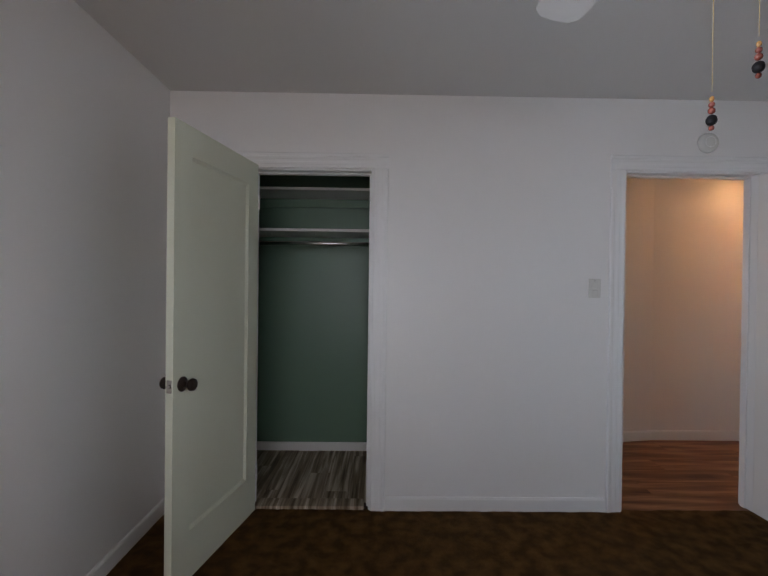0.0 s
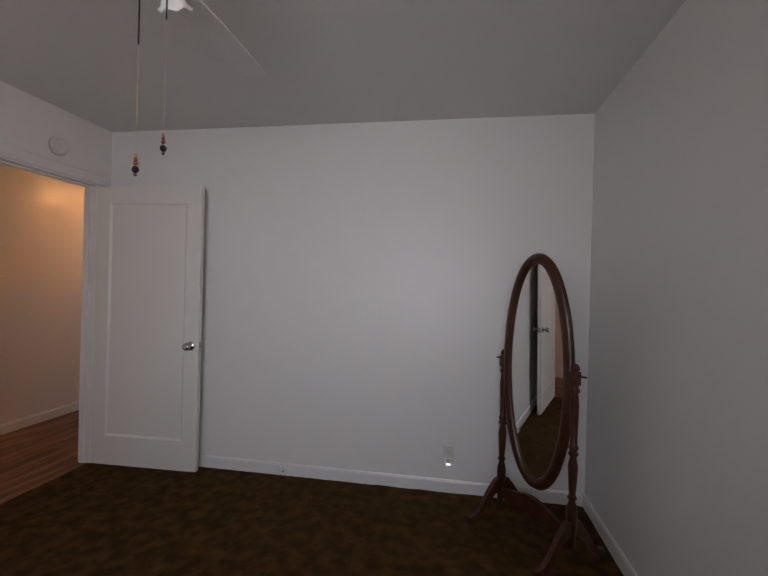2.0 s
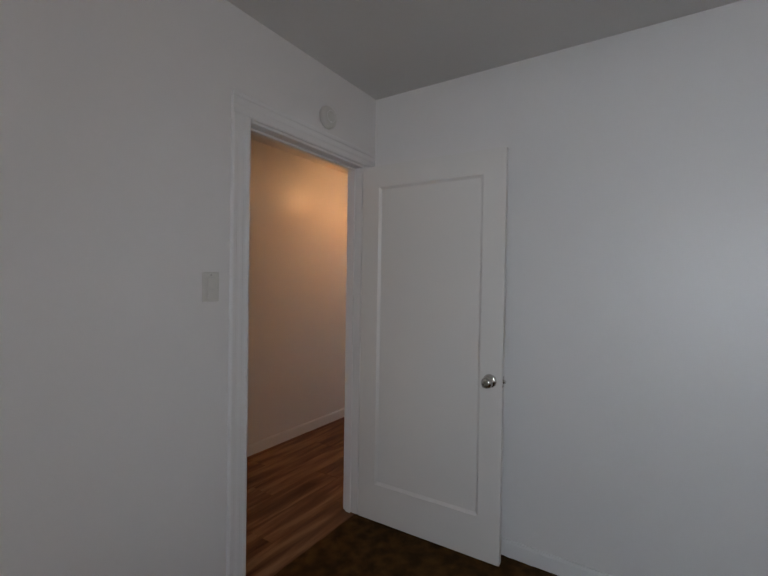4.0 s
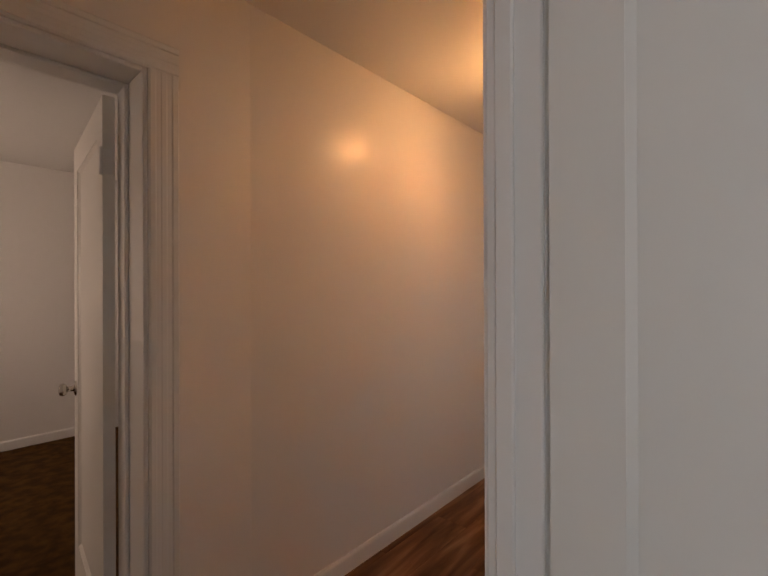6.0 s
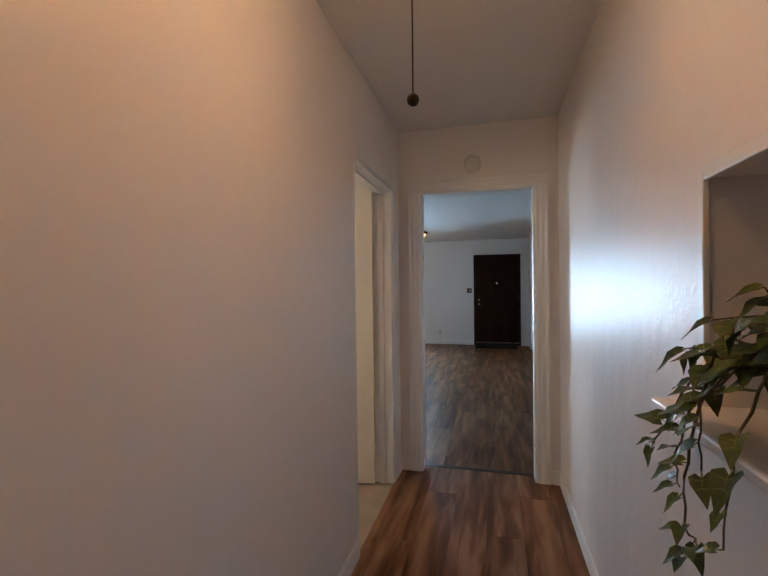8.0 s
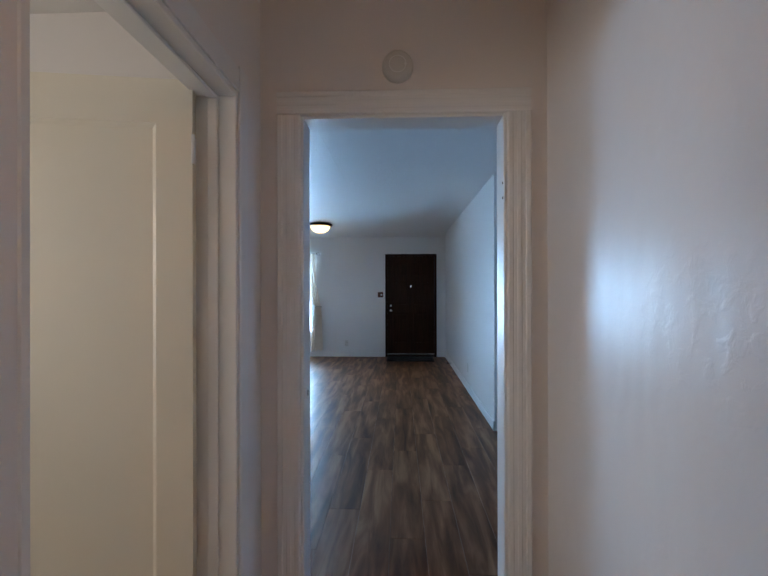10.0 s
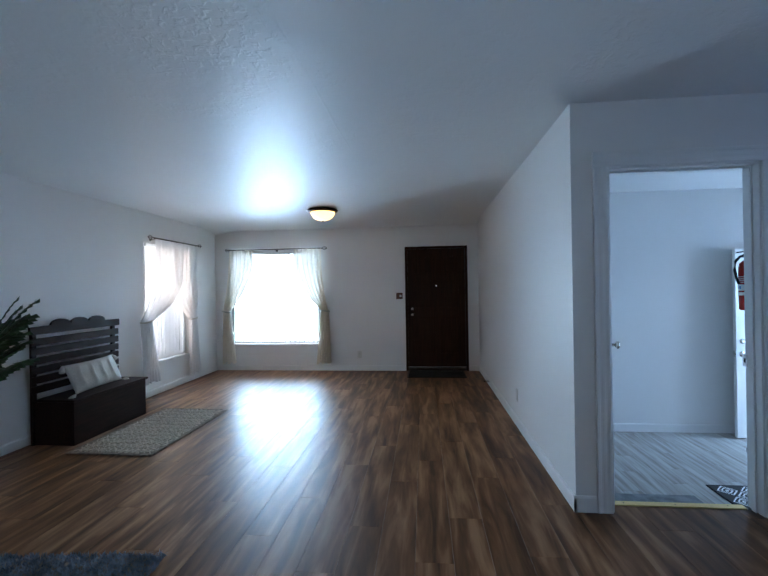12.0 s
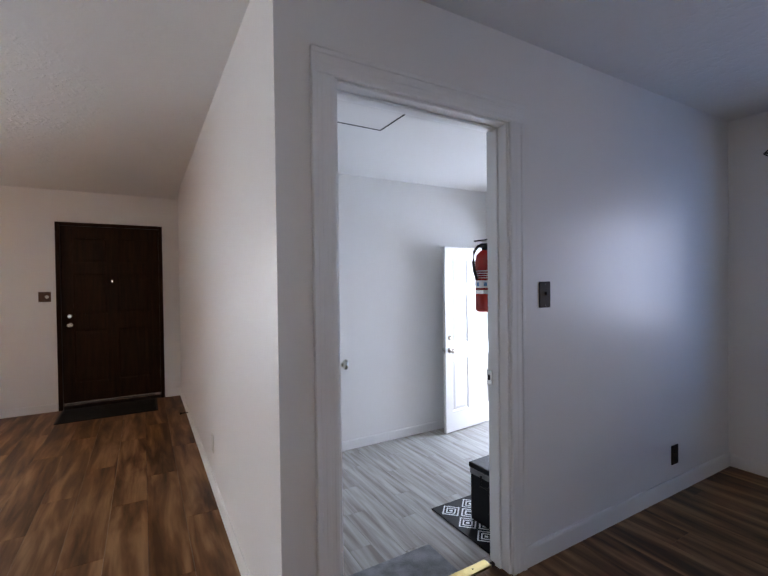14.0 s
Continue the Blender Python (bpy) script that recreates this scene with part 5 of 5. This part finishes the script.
def blinds(name, axis, c, sign, a0, a1, z0, z1, angle, label, skip=()):
    ob = thing(name, Matrix.Identity(4), label, "blinds")
    bm = bmesh.new()
    p = (c + sign * 0.0, c - sign * 0.045)
    if axis == "x":
        box(bm, min(p), a0, z1 - 0.035, max(p), a1, z1)
    else:
        box(bm, a0, min(p), z1 - 0.035, a1, max(p), z1)
    part("head_rail", bm, TRIM, ob)
    n = int((a1 - a0) / 0.078)
    bm = bmesh.new()
    rows = []
    for i in range(5):
        w = -0.044 + 0.088 * i / 4
        d = 0.005 * (1 - (w / 0.044) ** 2)
        rows.append([bm.verts.new((w, d + o, z)) for z in (0.0, z1 - 0.04 - z0) for o in (0, 0.0012)])
    for s, e in zip(rows, rows[1:]):
        for f in ((s[0], e[0], e[2], s[2]), (s[1], s[3], e[3], e[1])):
            k = bm.faces.new(f)
            k.smooth = True
    me = mesh_of("slat", bm, BLIND)
    for i in range(n):
        if i in skip:
            continue
        a = a0 + (i + 0.5) * (a1 - a0) / n
        sl = new("slat", me)
        sl.parent = ob
        q = c - sign * 0.024
        base = 90 if axis == "x" else 0
        sl.matrix_basis = (pose(q, a, z0, 0, 0, base + angle + random.uniform(-3, 3)) if axis == "x" else pose(a, q, z0, 0, 0, base + angle + random.uniform(-3, 3)))


rod("curtain_rod", "x", XE, -1, 4.92, 6.50, 2.035)
rod("curtain_rod", "y", YN, -1, 10.67, 11.77, 2.055)
rod("curtain_rod", "y", YD, 1, 6.72, 7.875, 2.145)
blinds("vertical_blinds", "x", XE + 0.03, -1, 4.99, 6.54, 0.46, 1.99, -62, "white vertical blinds turned open in the window")
blinds("vertical_blinds", "y", YN + 0.03, -1, 10.69, 11.61, 0.44, 1.99, 3, "white vertical blinds turned closed in the window")
curtain("sheer_curtain", "x", XE, -1, 4.93, 5.40, 4.88, 0.10, 4.90, 0.24, 1.0, 0.13, SHEER, 3, "ivory sheer curtain tied back beside the window")
curtain("sheer_curtain", "x", XE, -1, 6.08, 6.52, 6.58, 0.10, 6.52, 0.22, 1.0, 0.13, SHEER, 4, "ivory sheer curtain tied back beside the window")
curtain("sheer_curtain", "y", YN, -1, 10.72, 11.36, 10.53, 0.12, 10.62, 0.26, 0.98, 0.20, SHEERW, 5, "white sheer curtain tied back beside the window", 4.0)
curtain("sheer_curtain", "y", YN, -1, 11.16, 11.75, 11.60, 0.10, 11.64, 0.24, 0.95, 0.12, SHEERW, 6, "white sheer curtain tied back beside the window", 4.0)


# storage bench
bench = thing("storage_bench", pose(8.985, 6.35, 0), "dark stained storage bench with a slatted back", "bench")
bm = bmesh.new()
W, D = 1.0, 0.40
soft_box(bm, 0.02, 0.0, 0.0, W - 0.02, 0.018, 0.385, 0.003)
part("front_panel", bm, BENCHWOOD, bench)
for x in (0.02, W - 0.038):
    bm = bmesh.new()
    soft_box(bm, x, 0.018, 0.0, x + 0.018, D - 0.02, 0.385, 0.003)
    part("side_panel", bm, BENCHWOOD, bench)
bm = bmesh.new()
soft_box(bm, 0.0, -0.02, 0.386, W, D - 0.03, 0.408, 0.006)
part("lid", bm, BENCHWOOD, bench)
for x in (0.0, W - 0.04):
    bm = bmesh.new()
    soft_box(bm, x, D - 0.029, 0.0, x + 0.04, D + 0.004, 1.03, 0.004)
    part("back_post", bm, BENCHWOOD, bench)
for k in range(6):
    bm = bmesh.new()
    z = 0.46 + k * 0.085
    soft_box(bm, -0.03, D - 0.048, z, W + 0.03, D - 0.030, z + 0.066, 0.004)
    part("slat", bm, BENCHWOOD, bench)
bm = bmesh.new()
pts = [(-0.04, 0.985), (W + 0.04, 0.985), (W + 0.04, 1.055)]
for c in (0.72, 0.50, 0.28):
    pts += [(c + 0.11 * math.cos(t), 1.058 + 0.055 * math.sin(t)) for t in [i * math.pi / 8 for i in range(9)]]
pts.append((-0.04, 1.055))
fr_, bk_ = [[bm.verts.new((x, y, z)) for x, z in pts] for y in (D - 0.052, D - 0.028)]
bm.faces.new(fr_)
bm.faces.new(bk_[::-1])
for i in range(len(pts)):
    bm.faces.new((fr_[i], fr_[(i + 1) % len(pts)], bk_[(i + 1) % len(pts)], bk_[i]))
part("crest_rail", bm, BENCHWOOD, bench, "scalloped crest rail")

pil = thing("throw_pillow", pose(9.45, 6.52, 0.556, -24, 0, 5), "cream lumbar pillow with tufted bands and tassels", "pillow")
bm = bmesh.new()
nu, nv = 40, 20
sides = []
for s in (-1, 1):
    g = []
    for j in range(nv + 1):
        row = []
        for i in range(nu + 1):
            u, v = -1 + 2 * i / nu, -1 + 2 * j / nv
            puff = (1 - abs(u) ** 3.2) * (1 - abs(v) ** 2.6)
            band = 0.022 * max(0, math.sin(u * 15 + 1.2 * math.cos(v * 3))) ** 2 * puff
            x = 0.335 * u * (1 - 0.05 * (1 - v * v))
            z = 0.145 * v * (1 - 0.07 * (1 - u * u))
            row.append(bm.verts.new((x, s * (0.075 * puff ** 0.6 + band), z)))
        g.append(row)
    sides.append(g)
for s, g in zip((-1, 1), sides):
    for j in range(nv):
        for i in range(nu):
            q = (g[j][i], g[j][i + 1], g[j + 1][i + 1], g[j + 1][i])
            f = bm.faces.new(q if s < 0 else q[::-1])
            f.smooth = True
bmesh.ops.remove_doubles(bm, verts=list(bm.verts), dist=0.0008)
part("cushion", bm, LINEN, pil)
for x, z in ((-0.34, -0.145), (0.34, -0.145), (-0.34, 0.145), (0.34, 0.145)):
    bm = bmesh.new()
    s = 1 if x > 0 else -1
    lathe(bm, ((0.006, 0), (0.013, 0.01), (0.012, 0.02), (0.02, 0.03), (0.025, 0.07), (0.016, 0.075)), pose(x, 0, z, 0, 90 * s + (20 * s if z < 0 else 60 * s)), 12)
    part("tassel", bm, LINEN, pil, "cream cotton tassel")

# woven rug by the bench
rug = thing("woven_rug", pose(9.485, 5.875, 0.0, 0, 0, -1), "flat woven jute rug with a braided diamond pattern", "rug")
bm = bmesh.new()
soft_box(bm, -0.66, -0.385, 0.001, 0.66, 0.385, 0.009, 0.003)
part("backing", bm, JUTED, rug)
bm = bmesh.new()
for fam in (-1, 1):
    for k in range(-30, 31):
        pts = []
        for i in range(41):
            t = -0.62 + 1.24 * i / 40
            y = fam * 0.9 * t + k * 0.052 + 0.010 * math.sin(t * 60)
            if abs(y) < 0.36:
                pts.append((t, y, 0.0095 + 0.002 * math.sin(t * 60 + fam + k)))
            elif len(pts) > 2:
                break
        if len(pts) > 2:
            tube(bm, pts, 0.0065, 4)
part("braid", bm, JUTE, rug, "pale braided jute cords")["kind"] = "stuff"
for a in ((-0.66, -0.385, 0.66, -0.36), (-0.66, 0.36, 0.66, 0.385), (-0.66, -0.36, -0.635, 0.36), (0.635, -0.36, 0.66, 0.36)):
    bm = bmesh.new()
    soft_box(bm, a[0], a[1], 0.002, a[2], a[3], 0.013, 0.004)
    part("border", bm, JUTED, rug)

# shag rug at the hall side
shag = thing("shag_rug", pose(6.75, 5.62, 0, 0, 0, 5), "blue-grey shaggy pile rug", "rug")
bm = bmesh.new()
soft_box(bm, -0.75, -1.10, 0.001, 0.75, 1.10, 0.010, 0.004)
part("backing", bm, JUTED, shag)
rs = random.Random(5)
vs, fs = [], []
for i in range(17000):
    x, y = rs.uniform(-0.05, 0.76), rs.uniform(-1.11, 0.35)
    h, a = rs.uniform(0.018, 0.034), rs.uniform(0, 6.28)
    dx, dy = 0.006 * math.cos(a), 0.006 * math.sin(a)
    lx, ly = rs.uniform(-0.02, 0.02), rs.uniform(-0.02, 0.02)
    k = len(vs)
    vs += [(x - dx, y - dy, 0.008), (x + dx, y + dy, 0.008), (x + lx, y + ly, h)]
    fs.append((k, k + 1, k + 2))
me = bpy.data.meshes.new("pile")
me.from_pydata(vs, [], fs)
me.materials.append(SHAG)
pile = new("pile", me)
pile.parent = shag
tagged(pile, "blue-grey shag tufts", kind="stuff")

# palm beside the bench
palm = thing("potted_palm", pose(8.20, 6.42, 0.33), "dark green broad-leaved palm in a white pot on a stand", "plant")
bm = bmesh.new()
lathe(bm, ((0.10, 0.0), (0.115, 0.02), (0.145, 0.26), (0.15, 0.30), (0.14, 0.30), (0.13, 0.27), (0.02, 0.265)), None, 28)
part("pot", bm, WHITEPOT, palm, "white glazed pot")
for k in range(3):
    bm = bmesh.new()
    t = 0.5 + k * 2.094
    tube(bm, ((0.11 * math.cos(t), 0.11 * math.sin(t), 0.0), (0.15 * math.cos(t), 0.15 * math.sin(t), -0.329)), 0.011, 8)
    part("stand_leg", bm, BENCHWOOD, palm, "dark wooden stand leg")
rp = random.Random(8)
for k in range(44):
    az = k * 2.4 + rp.uniform(-0.2, 0.2)
    reach, rise = rp.uniform(0.14, 0.40), rp.uniform(0.20, 0.84)
    pts = []
    for i in range(13):
        t = i / 12
        r = reach * t ** 1.25
        z = 0.26 + rise * (1.25 * t - 0.30 * t * t * (1.0 + reach))
        pts.append(Vector((0.02 * math.cos(az) + r * math.cos(az), 0.02 * math.sin(az) + min(r * math.sin(az), 0.28), z)))
    bm = bmesh.new()
    tube(bm, pts, [0.005 * (1 - 0.7 * i / 12) for i in range(13)], 6)
    fr2 = part("frond", bm, STEM, palm)
    bm = bmesh.new()
    for i in range(5, 13):
        for sd in (-1, 1):
            d = (pts[i] - pts[i - 1]).normalized()
            out = Vector((-math.sin(az), math.cos(az), 0)) * sd
            tip = pts[i] + (out * 0.75 + d * 0.55 + Vector((0, 0, -0.25))) * rp.uniform(0.07, 0.12)
            w = d * 0.036
            m2 = pts[i].lerp(tip, 0.5) + Vector((0, 0, 0.012))
            v = [bm.verts.new(p) for p in (pts[i] - w * 0.4, m2 - w, tip, m2 + w, pts[i] + w * 0.4)]
            f = bm.faces.new(v)
    part("leaflets", bm, PALM, fr2, "dark green narrow leaflets")

# mat at the front door
mat_ = thing("door_mat", pose(12.15, 3.09, 0), "thin dark ribbed mat before the front door", "door mat")
bm = bmesh.new()
soft_box(bm, -0.26, -0.46, 0.001, 0.265, 0.43, 0.007, 0.002)
part("base", bm, BLACK, mat_)
for i in range(22):
    bm = bmesh.new()
    box(bm, -0.25 + i * 0.0235, -0.44, 0.007, -0.238 + i * 0.0235, 0.41, 0.010)
    part("rib", bm, BLACK, mat_)


# ---- porch things ----
ext = thing("fire_extinguisher", pose(8.475, 1.175, 1.175), "red fire extinguisher with a black hose, hung on the wall", "extinguisher")
bm = bmesh.new()
lathe(bm, ((0.045, 0.0), (0.052, 0.006), (0.053, 0.02), (0.053, 0.27), (0.047, 0.30), (0.030, 0.318), (0.018, 0.325)), None, 28)
part("cylinder", bm, RED, ext)
bm = bmesh.new()
lathe(bm, ((0.0535, 0.125), (0.0538, 0.165)), None, 28, False)
part("label_band", bm, LABELW, ext, "white label band")
bm = bmesh.new()
lathe(bm, ((0.0536, 0.166), (0.0536, 0.225)), None, 28, False)
lab = part("label_band", bm, RED, ext, "red label band with unreadable lines")
for k in range(4):
    bm = bmesh.new()
    lathe(bm, ((0.0541, 0.176 + k * 0.012), (0.0541, 0.180 + k * 0.012)), None, 28, False)
    part("text_bar", bm, LABELW, lab)
for k in range(8):
    bm = bmesh.new()
    t = k * math.pi / 4
    box(bm, -0.008, -0.0005, -0.010, 0.008, 0.0005, 0.010, pose(0.0543 * math.cos(t), 0.0543 * math.sin(t), 0.145, 0, 0, math.degrees(t) + 90))
    part("pictogram", bm, LABELB, ext)
bm = bmesh.new()
lathe(bm, ((0.0545, 0.095), (0.0545, 0.115)), None, 28, False)
part("strap", bm, CHROME, ext, "metal strap")
bm = bmesh.new()
lathe(bm, ((0.018, 0.322), (0.02, 0.335), (0.016, 0.35)), None, 16)
soft_box(bm, -0.012, -0.075, 0.350, 0.012, 0.030, 0.360, 0.003)
soft_box(bm, -0.010, -0.080, 0.372, 0.010, 0.020, 0.380, 0.003, pose(0, 0, 0, -8))
part("valve", bm, BLACK, ext)
bm = bmesh.new()
tube(bm, ((0, 0.015, 0.345), (0, 0.05, 0.345), (0, 0.078, 0.315), (0, 0.085, 0.26), (0, 0.076, 0.21), (0, 0.060, 0.17)), 0.008, 8)
part("hose", bm, BLACK, ext)
bm = bmesh.new()
box(bm, -0.173, -0.02, 0.05, -0.053, 0.02, 0.30)
part("bracket", bm, CHROME, ext)

bx = thing("cooler_box", pose(8.88, 0.60, ZK + 0.014, 0, 0, 3), "black lidded cooler box with a grey band", "box")
bm = bmesh.new()
soft_box(bm, -0.17, -0.2, 0.0, 0.17, 0.19, 0.320, 0.012)
part("body", bm, BLACK, bx)
bm = bmesh.new()
soft_box(bm, -0.173, -0.203, 0.321, 0.173, 0.193, 0.362, 0.006)
part("band", bm, CONCRETE, bx, "grey band")
bm = bmesh.new()
soft_box(bm, -0.178, -0.208, 0.363, 0.178, 0.198, 0.400, 0.008)
part("lid", bm, BLACK, bx)
bm = bmesh.new()
tube(bm, ((-0.06, 0.196, 0.342), (-0.05, 0.215, 0.285), (0.05, 0.215, 0.285), (0.06, 0.196, 0.342)), 0.007, 6)
part("handle", bm, BLACK, bx)

pm = thing("porch_mat", pose(8.92, 0.45, ZK), "black mat with a white woven diamond pattern", "mat")
bm = bmesh.new()
soft_box(bm, -0.36, -0.60, 0.001, 0.37, 0.50, 0.012, 0.003)
part("base", bm, BLACK, pm)
for i in range(4):
    for j in range(6):
        cx, cy = -0.27 + i * 0.18, -0.5 + j * 0.18
        bm = bmesh.new()
        for r0, r1 in ((0.080, 0.066), (0.048, 0.034), (0.016, 0.0)):
            q = [(1, 0), (0, 1), (-1, 0), (0, -1)]
            for a, b in zip(q, q[1:] + q[:1]):
                ps = [(cx + a[0] * r0, cy + a[1] * r0), (cx + b[0] * r0, cy + b[1] * r0), (cx + b[0] * r1, cy + b[1] * r1), (cx + a[0] * r1, cy + a[1] * r1)]
                if r1 == 0:
                    ps = ps[:2] + [(cx, cy)]
                bm.faces.new([bm.verts.new((x, y, 0.0128)) for x, y in ps])
        part("diamond", bm, LABELW, pm)
for i in range(5):
    for j in range(7):
        cx, cy = -0.36 + i * 0.18, -0.59 + j * 0.18
        bm = bmesh.new()
        for r0, r1 in ((0.074, 0.058), (0.040, 0.024)):
            q = [(1, 0), (0, 1), (-1, 0), (0, -1)]
            for a, b in zip(q, q[1:] + q[:1]):
                ps = [(cx + k[0] * rr, cy + k[1] * rr) for k, rr in ((a, r0), (b, r0), (b, r1), (a, r1))]
                if all(-0.35 < x < 0.36 and -0.59 < y < 0.49 for x, y in ps):
                    bm.faces.new([bm.verts.new((x, y, 0.0130)) for x, y in ps])
        if bm.faces:
            part("diamond", bm, LABELW, pm)
        else:
            bm.free()


# ---- plank floors (pieces last) ----
def planks(name, x0, y0, x1, y1, w, length, mat, label, along="x", z=0.0, gap=0.0012, holes=()):
    """A floor of separate boards over a rectangle."""
    fl = thing(name, Matrix.Identity(4), label, "floor", kind="structure")
    cache = {}
    a0, a1, b0, b1 = (x0, x1, y0, y1) if along == "x" else (y0, y1, x0, x1)
    b, row = b0, 0
    while b < b1 - 0.005:
        wb = min(w, b1 - b)
        a = a0 - length * ((row * 0.37 + 0.13 * random.random()) % 1.0)
        while a < a1:
            s, e = max(a, a0), min(a + length, a1)
            a += length
            if e - s < 0.02:
                continue
            key = (round(e - s, 3), round(wb, 3))
            if key not in cache:
                bm = bmesh.new()
                hx, hy, c = (e - s) / 2 - gap / 2, wb / 2 - gap / 2, 0.0007
                lo = [bm.verts.new((sx * hx, sy * hy, -0.011)) for sx, sy in ((-1, -1), (1, -1), (1, 1), (-1, 1))]
                mid = [bm.verts.new((sx * hx, sy * hy, -c)) for sx, sy in ((-1, -1), (1, -1), (1, 1), (-1, 1))]
                up = [bm.verts.new((sx * (hx - c), sy * (hy - c), 0)) for sx, sy in ((-1, -1), (1, -1), (1, 1), (-1, 1))]
                for p, q in ((lo, mid), (mid, up)):
                    for k in range(4):
                        bm.faces.new((p[k], p[(k + 1) % 4], q[(k + 1) % 4], q[k]))
                bm.faces.new(up)
                if along == "y":
                    for v in bm.verts:
                        v.co = Vector((v.co.y, v.co.x, v.co.z))
                cache[key] = mesh_of("plank", bm, mat)
            ob = new("plank", cache[key])
            ob.parent = fl
            p = ((s + e) / 2, b + wb / 2)
            ob.location = (p[0], p[1], z) if along == "x" else (p[1], p[0], z)
        b += w
        row += 1
    return fl


planks("floor_living", 5.88, YS + 0.0, XE, YN, 0.19, 1.22, LAM, "brown wood-look laminate floor")
planks("floor_dining", 5.88, YD, 8.26, YS, 0.19, 1.22, LAM, "brown wood-look laminate floor")
planks("floor_hall", 1.20, 2.61, 5.88, 3.94, 0.19, 1.22, LAMH, "reddish brown wood-look laminate floor")
planks("floor_porch", 8.30, -0.88, 10.62, YS - 0.12, 0.15, 0.91, VINYL, "grey washed wood-look vinyl floor", z=ZK)
planks("floor_closet", -1.02, 2.70, 0.32, 3.50, 0.15, 0.91, CLOSETF, "streaked brown and white vinyl closet floor", along="y", z=0.004)
